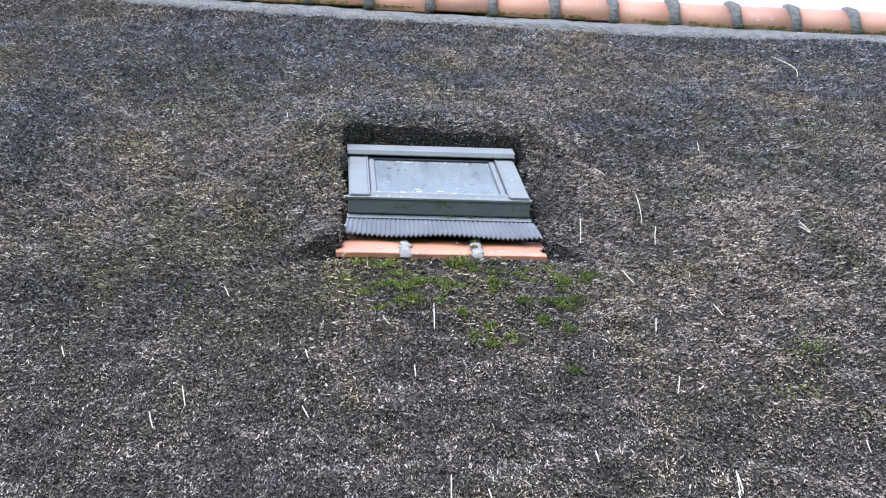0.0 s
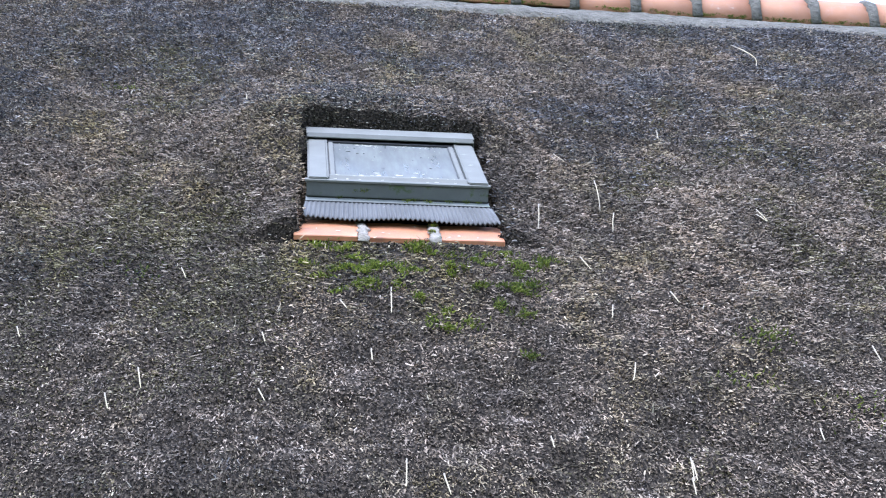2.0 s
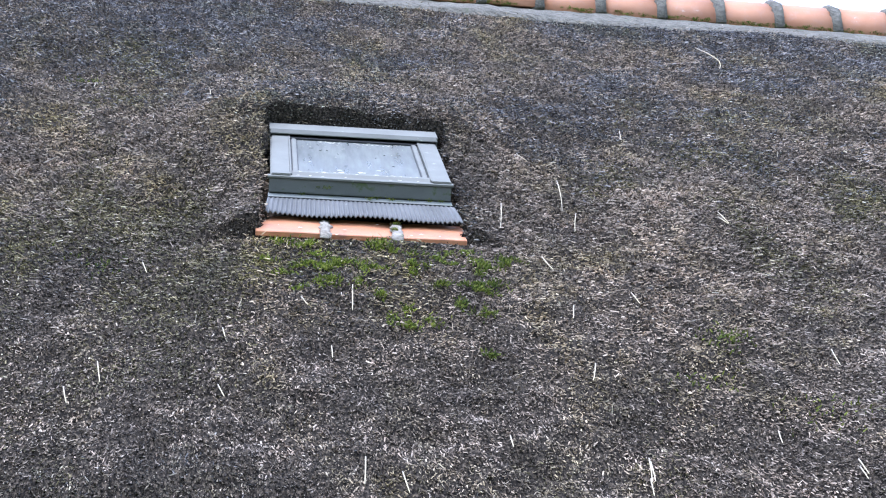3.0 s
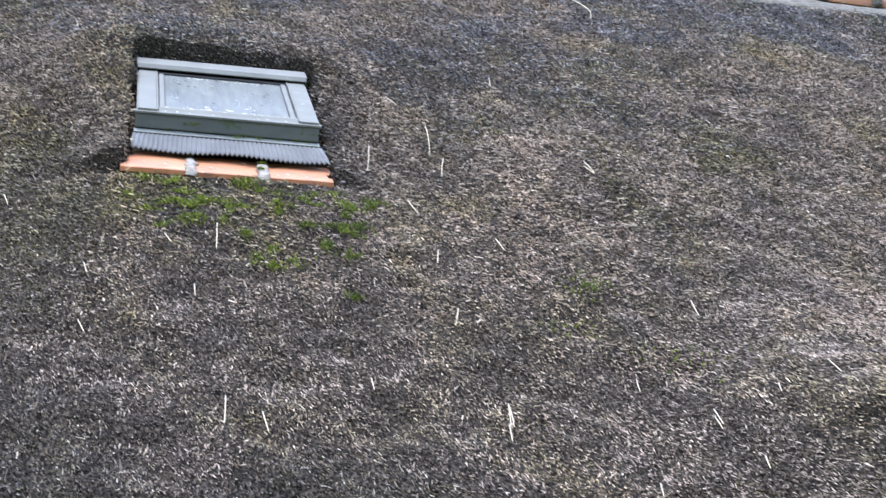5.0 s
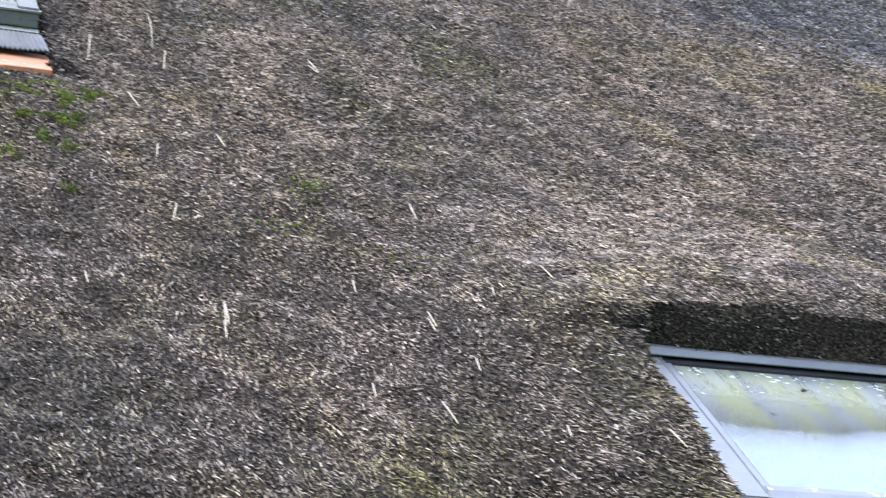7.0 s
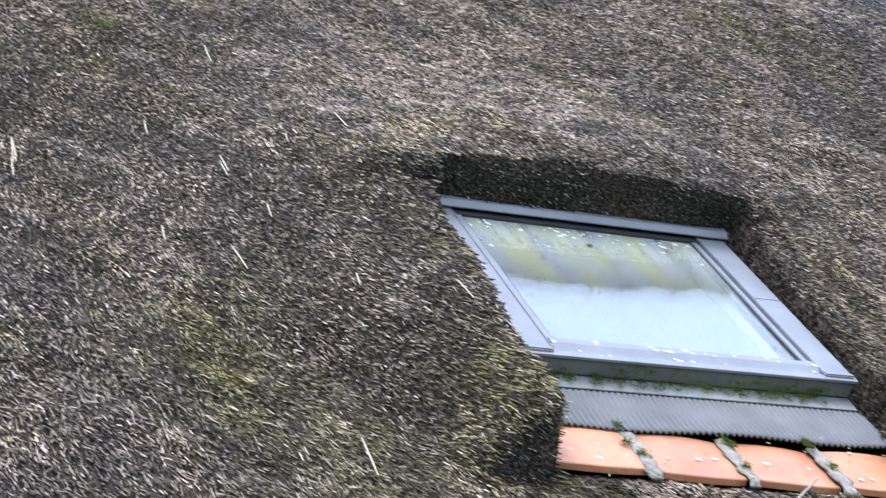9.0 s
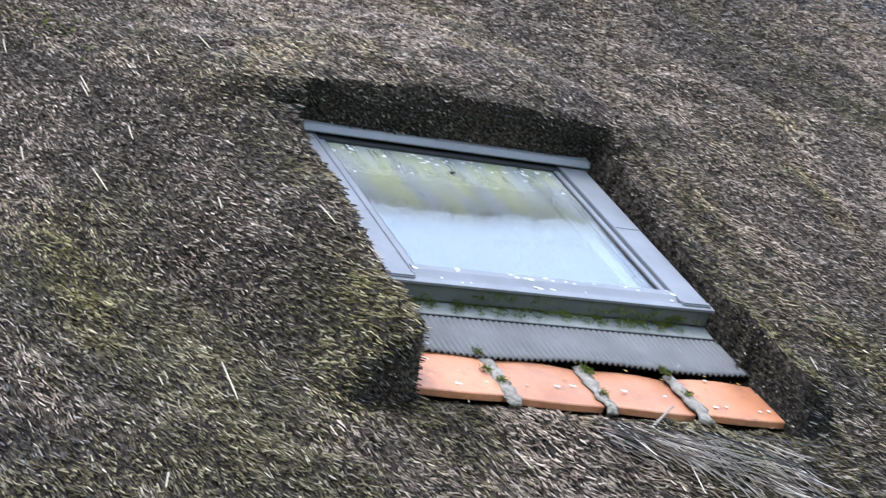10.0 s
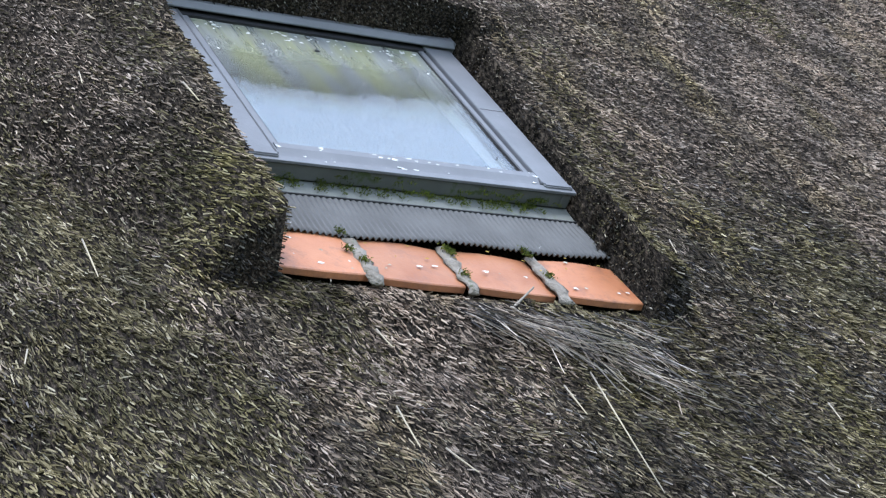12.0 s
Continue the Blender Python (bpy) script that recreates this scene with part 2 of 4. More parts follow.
# Both roof windows: sill's left end and right end, sill's place up the slope and above the roof's plane, lean against the roof, swell of the thatch
WINDOWS = [
    dict(x0=0.095, x1=0.875, sill=0.21, out=0.197, lean=-2.8, swell=0.25, lip_top=1.30, back=0.05, left=0.018, low=0.50, film=0, brow=0.03, over=0.05, slant=0.0, fade=0.0, drop=0.05, cover_wide=0.089, hood_at=0.858, fascia=-0.079, apron=(-0.070, -0.084), hem=(-0.265, -0.105), flare=0.024, right_gain=0.52, left_gain=0.9, arch=0.05, tiles=3, tile_x=0.03, tile_pitch=0.297, tile_low=-0.215, rise=-0.020, crown=0.004, tilt=-1.8, tile_tall=0.232, tile_out=0.072),
    dict(x0=2.50, x1=3.64, sill=-3.62, out=0.12, lean=0.68, swell=0.30, lip_top=-2.65, back=0.03, left=0.03, low=0.88, film=1, brow=0.07, over=0.07, slant=0.05, fade=0.45, drop=0.0, cover_wide=0.112, hood_at=0.888, fascia=-0.067, apron=(-0.062, -0.077), hem=(-0.258, -0.074), flare=0.008, right_gain=0.64, left_gain=0.85, arch=0.015, tiles=4, tile_x=2.43, tile_pitch=0.307, tile_low=-4.115, rise=0.046, crown=0.009, tilt=-3.5, tile_tall=0.205, tile_out=0.03),
]
TALL = 1.18


def ridge_height(x):
    """The old ridge rises a little towards one end."""
    return 0.152 - 0.0405 * (x + 1.9) + 0.0024 * (x + 1.9) ** 2


def base_height(x, u):
    """The thatch's surface above the roof's plane, without the windows' pockets."""
    h = 0.05 * step(u, -3.4, -1.2) + 0.07 * wave(x, u, 1.3) + 0.036 * wave(x, u * 0.5, 0.45) + 0.024 * wave(x, u * 0.5, 0.16)
    h = h + 0.028 * wave(x, u * 0.6, 0.07)
    k = step(u, 4.9, 5.4)
    return h * (1 - 0.8 * k) + (ridge_height(x) - 0.005) * k


def thatch_height(x, u):
    h = base_height(x, u)
    for w in WINDOWS:
        half = (w["x1"] - w["x0"]) / 2
        top = w["lip_top"] - w["arch"] * np.minimum(np.abs(x - w["x0"] - half) / half, 1.05) ** 5
        ragged = 0.05 * wave(x, u, 0.12) + 0.03 * wave(x, u, 0.05)
        beside = np.maximum(np.maximum(w["x0"] - x, x - w["x1"]), 0)
        low = 1 - step(u, w["sill"] - 0.3, w["sill"] + 0.5)
        across = 1 - step(beside, 0.05, np.where(x < w["x0"], 0.80 - 0.42 * low, 0.50 - 0.25 * low))
        gain = w["left_gain"] + (w["right_gain"] - w["left_gain"]) * step(x, w["x0"], w["x1"])
        lower = tiles_end(w, x) + w["drop"] - 0.10 * step(beside, 0.05, 0.5) + ragged
        up = step(u, lower - 0.015, lower + 0.025 + 0.25 * step(beside, 0.2, 0.5)) * (1 - step(u, top - 0.4, top + 1.9))
        h = h + w["swell"] * (1 - (1 - gain) * (1 - step(u, top - 0.5, top + 0.5))) * (w["low"] + (1 - w["low"]) * step(u, w["sill"] - 0.1, top)) * across * up
        # a thick brow overhangs the window's upper end
        h = h + w["brow"] * step(u, top - 0.10, top - 0.02) * (1 - step(u, top + 0.05, top + 0.9)) * (1 - step(beside, 0.0, 0.45)) * (1.1 - w["fade"] * np.clip((x - w["x0"]) / (2 * half), 0, 1))
        # the thatch comes up to the underside of the tiles
        ends = tiles_end(w, x)
        under = step(u, ends - 0.40, ends - 0.12) * (u < ends + 0.1) * (1 - step(beside, -0.02, 0.12))
        h = h + np.maximum(w["tile_out"] - 0.019 + 0.5 * ragged - h, 0) * under
        # the pocket in which window, flashing and tiles sit
        edge = 0.028 * wave(x, u, 0.13) + 0.02 * wave(x, u, 0.045)
        inside = (x > w["x0"] - w["left"] + w["slant"] * np.clip(u - w["sill"], -0.3, 1.0) + edge) & (x < w["x1"] + 0.022 + edge) & (u > ends - 0.02) & (u < top + edge)
        floor_at = w["tile_out"] - 0.034 - 0.016 * step(u, ends, ends + 0.06) + (w["swell"] + w["brow"] + 0.10) * step(u, top - w["back"], top + 0.02) * 0.9
        h = np.where(inside, np.minimum(h, floor_at), h)
    return h


def tiles_end(w, x):
    """Where up the slope the tiles end; the row runs a little askew."""
    return w["tile_low"] + w["rise"] * np.clip(w["x1"] - x, 0, w["x1"] - w["x0"] + 0.05)


def in_pocket(x, u, z):
    hit = np.zeros(x.shape, bool)
    for w in WINDOWS:
        hit |= (x > w["x0"] - 0.06) & (x < w["x1"] + 0.06) & (u > tiles_end(w, x) - 0.004) & (u < w["lip_top"] - w["back"]) & (z < w["tile_out"] + 0.03)
    return hit


def axis(pieces):
    return np.concatenate([np.arange(a, b - 1e-6, s) for a, b, s in pieces] + [[pieces[-1][1]]])


roof = empty("thatched_roof", ROOF, label="weathered dark brown reed thatch on a steep roof", category="thatched roof", kind="structure")
gx = axis([(LEFT, -2.8, 0.12), (-2.8, -0.4, 0.04), (-0.4, 4.6, 0.025), (4.6, 7.8, 0.05), (7.8, RIGHT, 0.12)])
gu = axis([(EAVE, -5.1, 0.08), (-5.1, -2.0, 0.025), (-2.0, -0.5, 0.04), (-0.5, 1.9, 0.025), (1.9, RIDGE, 0.06)])
X, V = np.meshgrid(gx, gu)
H = thatch_height(X, V)
top_verts = np.stack([X, V, H], -1).reshape(-1, 3)
# the brows over the windows lean out over the glass
for w in WINDOWS:
    mid, half = (w["x0"] + w["x1"]) / 2, (w["x1"] - w["x0"]) / 2
    lean_at = (1 - step(np.abs(top_verts[:, 0] - mid), half - 0.02, half + 0.15)) * step(top_verts[:, 2], w["out"] + 0.02, w["out"] + 0.14)
    lean_at *= step(top_verts[:, 1], w["lip_top"] - 0.14, w["lip_top"] - 0.08) * (1 - step(top_verts[:, 1], w["lip_top"] + 0.08, w["lip_top"] + 0.5))
    top_verts[:, 1] -= w["over"] * lean_at
nx, nu = len(gx), len(gu)
ids = np.arange(nx * nu).reshape(nu, nx)
quads = np.stack([ids[:-1, :-1], ids[:-1, 1:], ids[1:, 1:], ids[1:, :-1]], -1).reshape(-1, 4)
rim = np.concatenate([ids[0, :], ids[1:, -1], ids[-1, -2::-1], ids[-2:0:-1, 0]])
under = top_verts[rim].copy()
under[:, 2] = -0.38
under_ids = nx * nu + np.arange(len(rim))
skirt = np.stack([rim, under_ids, np.roll(under_ids, -1), np.roll(rim, -1)], -1)
corners = np.array([[LEFT, EAVE, -0.38], [LEFT, RIDGE, -0.38], [RIGHT, RIDGE, -0.38], [RIGHT, EAVE, -0.38]])
first = nx * nu + len(rim)
all_quads = np.concatenate([quads, skirt, [[first, first + 1, first + 2, first + 3]]])
from_arrays("thatch_bed", np.concatenate([top_verts, under, corners]), all_quads, THATCH, roof, True)


def stalks(name, root, way, length, radius, mat, parent, more=(), which=None, sides=3):
    """Many short stalks as one mesh: tapered prisms closed at the outer end."""
    n = len(root)
    way = way / np.linalg.norm(way, axis=1)[:, None]
    side = np.cross(way, rng.normal(size=(n, 3)))
    side /= np.linalg.norm(side, axis=1)[:, None]
    other = np.cross(way, side)
    rings = []
    for along, thick in ((0.0, 1.0), (1.0, 0.62)):
        for k in range(sides):
            a = 2 * math.pi * k / sides
            rings.append(root + way * (length * along)[:, None] + (side * math.cos(a) + other * math.sin(a)) * (radius * thick)[:, None])
    verts = np.stack(rings, 1).reshape(-1, 3)
    start = (np.arange(n) * 2 * sides)[:, None]
    faces = [start + np.array([[k, (k + 1) % sides, sides + (k + 1) % sides, sides + k]]) for k in range(sides)]
    faces = np.concatenate(faces)
    tri = np.concatenate([np.stack([faces[:, 0], faces[:, 1], faces[:, 2]], -1), np.stack([faces[:, 0], faces[:, 2], faces[:, 3]], -1), start + np.array([[3, 4, 5]])])
    kinds = None if which is None else np.tile(which, 7)
    return from_arrays(name, verts, tri, mat, parent, more=more, which=kinds)


def surface_points(density):
    """Random points on the thatch, with the surface's normal there; density gives stalks per square metre from x and u."""
    a, b, c, d = (top_verts[quads[:, k]] for k in range(4))
    normal = np.cross(c - a, d - b)
    area = np.linalg.norm(normal, axis=1) / 2
    normal /= 2 * area[:, None]
    mid = (a + b + c + d) / 4
    count = rng.poisson(area * density(mid[:, 0], mid[:, 1]) * (0.7 + 0.3 * np.clip(normal[:, 2] * 1.3, 0, 1)))
    pick = np.repeat(np.arange(len(quads)), count)
    s, t = rng.random((2, len(pick), 1))
    return (a[pick] * (1 - s) + b[pick] * s) * (1 - t) + (d[pick] * (1 - s) + c[pick] * s) * t, normal[pick]


def stalk_density(x, u):
    """Dense on the stretch of roof round the two windows, thinner towards the ends and the ridge."""
    seen = (x > np.where(u < -2.57, -1.25 - 0.98 * (u + 2.57), -1.25 - 0.17 * (u + 2.57))) & (x < 4.6 + 0.85 * (u + 5.1)) & (x < 7.8)
    near = np.where(u < -1.5, 9800, np.where(u < 1.5, 8600, 6200))
    return np.where(seen & (u > -5.25), near, 150)


spots, normals = surface_points(stalk_density)
keep = ~(in_pocket(spots[:, 0], spots[:, 1], spots[:, 2]) & (normals[:, 2] > 0.6))
spots, normals = spots[keep], normals[keep]
count = len(spots)
flat = np.clip(normals[:, 2], 0, 1)
lift = rng.normal(0.30, 0.16, count) + 0.22 * wave(spots[:, 0], spots[:, 1] * 0.6, 0.06) + 0.14 * step(spots[:, 1], -2.6, 0.6)
# beside the windows the reed is combed over the edge of the pocket
comb = np.zeros(count)
for w in WINDOWS:
    level = step(spots[:, 1], w["tile_low"] - 0.02, w["tile_low"] + 0.28) * (1 - step(spots[:, 1], w["lip_top"], w["lip_top"] + 0.5))
    comb += level * (0.22 * step(spots[:, 0], w["x0"] - 0.5, w["x0"] - 0.02) * (spots[:, 0] < w["x0"] + 0.2) - 0.2 * (1 - step(spots[:, 0], w["x1"], w["x1"] + 0.3)) * (spots[:, 0] > w["x1"] - 0.2))
upper = step(spots[:, 1], -2.6, 0.6)
way = np.stack([comb + 0.3 * wave(spots[:, 0] + 8.1, spots[:, 1] * 0.6, 0.09) + rng.normal(0, 1, count) * (0.17 + 0.43 * upper), -np.cos(lift) + rng.normal(0, 0.25, count) * upper, np.sin(lift)], -1)
way = way * (0.35 + 0.65 * flat)[:, None] + normals * (0.45 * (1 - flat) + 0.05)[:, None]
way /= np.linalg.norm(way, axis=1)[:, None]
long_at = rng.uniform(0.018, 0.056, count) * (1 - 0.25 * step(spots[:, 1], -4.1, -2.5)) * (0.75 + 0.25 * flat)
thick = rng.uniform(0.0016, 0.0036, count) * (1 + 0.35 * upper)


# worn pale patches and patches dark with algae; some paint flare, lit cheeks and shade: x, u, half width, half height,
# strength
PALE_PATCHES = [
    (2.3, -1.0, 0.7, 0.7, 0.35), (1.5, -1.7, 0.5, 0.5, 0.3), (2.7, 3.0, 0.35, 0.35, 0.6), (-1.3, 2.9, 0.2, 0.25, 0.6), (3.9, 2.7, 0.7, 0.6, 0.45),
    (1.9, -3.0, 0.5, 0.5, 0.15), (-0.2, 0.45, 0.28, 0.5, 0.6), (1.12, 0.75, 0.2, 0.5, 0.5), (1.35, -1.75, 0.7, 0.4, 0.2), (2.75, 3.15, 0.55, 0.28, 0.5), (3.4, 0.6, 0.9, 0.7, 0.2), (1.6, -2.0, 0.5, 0.4, 0.2), (1.0, -1.6, 0.7, 0.7, 0.25), (0.8, -2.4, 0.8, 0.4, 0.2), (3.2, 0.2, 0.9, 0.9, 0.25),
    (-1.0, 3.3, 1.2, 0.9, 0.2), (1.5, -1.9, 0.5, 0.5, 0.15), (3.7, 2.6, 0.9, 0.8, 0.25), (4.8, 1.3, 1.0, 0.9, 0.3), (1.9, -1.95, 0.6, 0.5, 0.45),
    (5.2, 0.8, 1.0, 1.0, 0.25), (0.0, -1.6, 0.4, 0.3, 0.3), (-0.4, -2.1, 0.7, 0.6, 0.3), (0.6, -2.8, 0.7, 0.5, 0.25), (1.4, 0.7, 0.4, 0.5, 0.2), (1.6, -1.4, 0.9, 0.8, 0.45), (2.4, -1.0, 0.9, 0.6, 0.25), (1.9, -2.1, 0.4, 0.4, 0.3), (4.2, 1.5, 1.0, 0.6, 0.25),
]
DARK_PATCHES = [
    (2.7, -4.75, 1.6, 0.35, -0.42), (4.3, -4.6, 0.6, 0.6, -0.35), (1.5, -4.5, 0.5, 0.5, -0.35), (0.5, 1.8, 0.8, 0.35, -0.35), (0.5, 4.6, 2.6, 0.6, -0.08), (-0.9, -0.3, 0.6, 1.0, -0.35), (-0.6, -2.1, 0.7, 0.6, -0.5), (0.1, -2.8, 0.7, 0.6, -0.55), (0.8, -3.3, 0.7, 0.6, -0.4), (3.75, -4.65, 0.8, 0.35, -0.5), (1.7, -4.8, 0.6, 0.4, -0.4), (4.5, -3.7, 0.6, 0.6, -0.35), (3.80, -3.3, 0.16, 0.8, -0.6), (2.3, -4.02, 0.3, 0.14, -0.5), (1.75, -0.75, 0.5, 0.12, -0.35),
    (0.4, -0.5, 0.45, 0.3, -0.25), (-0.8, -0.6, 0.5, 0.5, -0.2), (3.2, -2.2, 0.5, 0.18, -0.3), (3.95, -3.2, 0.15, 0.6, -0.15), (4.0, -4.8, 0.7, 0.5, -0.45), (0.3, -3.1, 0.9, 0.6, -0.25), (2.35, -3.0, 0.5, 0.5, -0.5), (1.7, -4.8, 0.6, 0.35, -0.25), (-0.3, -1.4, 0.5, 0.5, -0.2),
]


def reed_tone(x, u):
    """How pale (above 0.5) or dark the reed is: soft ragged patches of wear, algae and painted light, darker towards
    ridge and eave.
    """
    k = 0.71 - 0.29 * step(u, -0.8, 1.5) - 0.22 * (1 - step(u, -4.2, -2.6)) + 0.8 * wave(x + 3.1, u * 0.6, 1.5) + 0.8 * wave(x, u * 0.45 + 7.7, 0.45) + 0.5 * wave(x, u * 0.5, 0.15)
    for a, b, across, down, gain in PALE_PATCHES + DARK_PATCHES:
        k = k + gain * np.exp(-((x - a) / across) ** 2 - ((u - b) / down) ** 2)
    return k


# steep pocket walls and brow faces get darker reed: shade put into colour
tone = reed_tone(spots[:, 0], spots[:, 1]) + rng.normal(0, 0.16, count) - 0.45 * np.clip(1 - flat * 1.35, 0, 1) - 0.7 * np.clip(-normals[:, 1] - 0.45, 0, 0.5)
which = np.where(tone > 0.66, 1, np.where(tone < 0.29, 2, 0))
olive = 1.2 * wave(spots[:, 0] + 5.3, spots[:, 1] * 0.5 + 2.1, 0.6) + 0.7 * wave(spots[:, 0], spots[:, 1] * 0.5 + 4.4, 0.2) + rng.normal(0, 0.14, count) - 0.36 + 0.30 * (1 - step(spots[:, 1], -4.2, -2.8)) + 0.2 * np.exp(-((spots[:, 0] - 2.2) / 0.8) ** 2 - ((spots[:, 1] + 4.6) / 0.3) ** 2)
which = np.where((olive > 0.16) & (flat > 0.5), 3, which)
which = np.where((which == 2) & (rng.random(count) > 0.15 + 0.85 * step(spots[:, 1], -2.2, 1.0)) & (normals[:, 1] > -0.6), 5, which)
# towards the ridge more stalks turn bluish grey, a veil of haze in colour
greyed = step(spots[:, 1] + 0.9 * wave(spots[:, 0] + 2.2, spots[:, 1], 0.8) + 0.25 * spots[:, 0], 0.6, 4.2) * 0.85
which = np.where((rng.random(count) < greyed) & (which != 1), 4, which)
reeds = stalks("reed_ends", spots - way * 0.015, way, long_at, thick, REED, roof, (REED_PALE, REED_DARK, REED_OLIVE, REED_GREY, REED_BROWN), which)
tagged(reeds, label="cut ends of weathered reed", kind="stuff")

# broken chips of reed lying about on the thatch
chips, lie = surface_points(lambda x, u: np.where(stalk_density(x, u) > 200, np.where(u > -1.2, 260, 80), 0))
chips = chips[~in_pocket(chips[:, 0], chips[:, 1], chips[:, 2])]
n = len(chips)
chip_way = np.stack([rng.normal(0, 0.7, n), rng.normal(-0.6, 0.6, n), rng.normal(0.25, 0.15, n)], -1)
tagged(stalks("reed_chips", chips + np.array([0, 0, 0.02]), chip_way, rng.uniform(0.010, 0.030, n), rng.uniform(0.0013, 0.0028, n), REED_PALE, roof, (STRAW,), (rng.random(n) < 0.08).astype(int)), label="broken pale chips of reed", kind="stuff")


# ---- roof windows ----
def roof_window(name, w, label):
    """A pivoting roof window with grey metal cladding, pleated flashing below it and double glazing."""
    wide = w["x1"] - w["x0"]
    cladding, hood_metal = (CLADDING, HOOD) if w["film"] else (DULL_CLADDING, DULL_CLADDING)
    m = ROOF @ pose(w["x0"], w["sill"], w["out"], w["lean"])
    win = empty(name, m, label=label, category="roof window", kind="structure")
    # outer frame down through the thatch
    for nm, (a, b, c, d) in (("frame_side", (0.012, 0.05, 0.04, 1.0)), ("frame_side", (wide - 0.05, wide - 0.012, 0.04, 1.0)),
                             ("frame_rail", (0.05, wide - 0.05, 0.04, 0.075)), ("frame_rail", (0.05, wide - 0.05, 0.96, 1.0))):
        part(nm, box(bmesh.new(), a, b, c, d, -0.2, -0.012), PINE, win)
    # side covers: rounded outer shoulder, lower end drawn in
    cw = w["cover_wide"]
    for x0, x1, flip in ((0.0, cw, False), (wide - cw, wide, True)):
        bm = bmesh.new()
        box(bm, x0, x1, 0.012, 0.91, -0.05, 0.0, 0.007)
        cover = part("side_cover", bm, cladding, win, smooth=False)
        lipx = (x1 - 0.006, x1 + 0.002) if not flip else (x0 - 0.002, x0 + 0.006)
        part("cover_lip", box(bmesh.new(), *lipx, 0.02, 0.90, -0.03, 0.003, 0.002), cladding, cover)
        if flip and wide > 1:
            part("seam", box(bmesh.new(), x0 + 0.001, x1 - 0.001, 0.478, 0.481, -0.03, 0.0008), RUBBER, cover)
        part("end_cap", box(bmesh.new(), x0 + 0.003, x1 - 0.003, 0.004, 0.024, -0.03, 0.004, 0.004), cladding, cover)
        gap = (cw + 0.002, cw + 0.008) if not flip else (wide - cw - 0.008, wide - cw - 0.002)
        part("gasket", box(bmesh.new(), *gap, 0.05, 0.89, -0.05, -0.012), RUBBER, win)
        sash = (cw + 0.008, cw + 0.030) if not flip else (wide - cw - 0.030, wide - cw - 0.008)
        part("sash_side", box(bmesh.new(), *sash, 0.07, 0.89, -0.05, -0.006, 0.002), cladding, win)
        bead = (cw + 0.030, cw + 0.034) if not flip else (wide - cw - 0.034, wide - cw - 0.030)
        part("glazing_seal", box(bmesh.new(), *bead, 0.085, 0.89, -0.03, -0.0095), RUBBER, win)
    part("top_gasket", box(bmesh.new(), cw + 0.002, wide - cw - 0.002, w["hood_at"] - 0.017, 0.915, -0.05, -0.004), RUBBER, win)
    # hood over the top, with a sloping front
    hood = part("top_hood", profile_bar(bmesh.new(), [(w["hood_at"], 0.010), (w["hood_at"], 0.014), (w["hood_at"] + 0.016, 0.030), (0.990, 0.034), (1.02, 0.012), (1.02, -0.06), (0.92, -0.06), (0.92, 0.010)], -0.004, wide + 0.004), hood_metal, win)
    for x in (-0.006, wide + 0.001):
        part("hood_end", box(bmesh.new(), x, x + 0.005, w["hood_at"] + 0.004, 1.015, -0.03, 0.031, 0.002), hood_metal, hood)
    # bottom ledge of the sash
    ledge = part("sash_ledge", profile_bar(bmesh.new(), [(0.004, -0.03), (0.004, -0.012), (0.03, -0.004), (0.05, 0.004), (0.075, 0.004), (0.082, -0.016), (0.082, -0.05), (0.004, -0.05)], cw + 0.004, wide - cw - 0.004), cladding, win)
    part("ledge_bead", box(bmesh.new(), 0.125, wide - 0.125, 0.084, 0.094, -0.03, -0.006, 0.002), cladding, ledge)
    # sill: a thin drip edge on a dark front
    sill = part("window_sill", profile_bar(bmesh.new(), [(-0.008, -0.014), (-0.008, -0.006), (0.016, -0.004), (0.016, -0.02), (0.002, -0.02)], -0.012, wide + 0.005), cladding, win)
    part("front_panel", box(bmesh.new(), -0.004, wide - 0.002, -0.002, 0.03, w["fascia"], -0.016, 0.003), FASCIA, win)
    for x in (0.028, wide - 0.04):
        part("clip", box(bmesh.new(), x, x + 0.012, -0.007, 0.0, w["fascia"] + 0.004, -0.018, 0.002), FASCIA, sill)
    # lead apron and the pleated flashing
    ay, az = w["apron"]
    part("drip_gap", box(bmesh.new(), -0.002, wide, 0.004, 0.02, w["fascia"] - 0.006, w["fascia"] + 0.002), RUBBER, win)
    part("lead_apron", profile_bar(bmesh.new(), [(0.012, w["fascia"] - 0.004), (0.0, w["fascia"] - 0.006), (ay, az), (ay, az - 0.006), (0.012, w["fascia"] - 0.014)], -0.006, wide + 0.002), APRON, win)
    part("apron_seam", box(bmesh.new(), -0.01, wide + 0.006, ay - 0.004, ay + 0.001, az - 0.008, az + 0.002), RUBBER, win)
    pleats = round((wide + 0.06) / 0.0205)
    cols, rows = pleats * 6 + 1, 9
    a = np.linspace(0, 1, cols)[None, :].repeat(rows, 0)
    b = np.linspace(0, 1, rows)[:, None].repeat(cols, 1)
    sag = 0.004 * np.sin(a * 7.1 + 1.0) * b + 0.008 * np.sin(a * math.pi) * b
    hem_y, hem_z = w["hem"]
    px = -0.008 - 0.012 * b + a * (wide + 0.014 + (0.012 + w["flare"]) * b)
    py = ay + (hem_y - ay) * b - sag
    pz = az - 0.002 + (hem_z - az) * b * b + 0.0052 * np.sin(a * pleats * 2 * math.pi) * (0.4 + 0.6 * b) + 0.005 * np.sin(a * 11 + 2) * b
    up = np.stack([px, py, pz], -1).reshape(-1, 3)
    low = up - np.array([0, 0, 0.003])
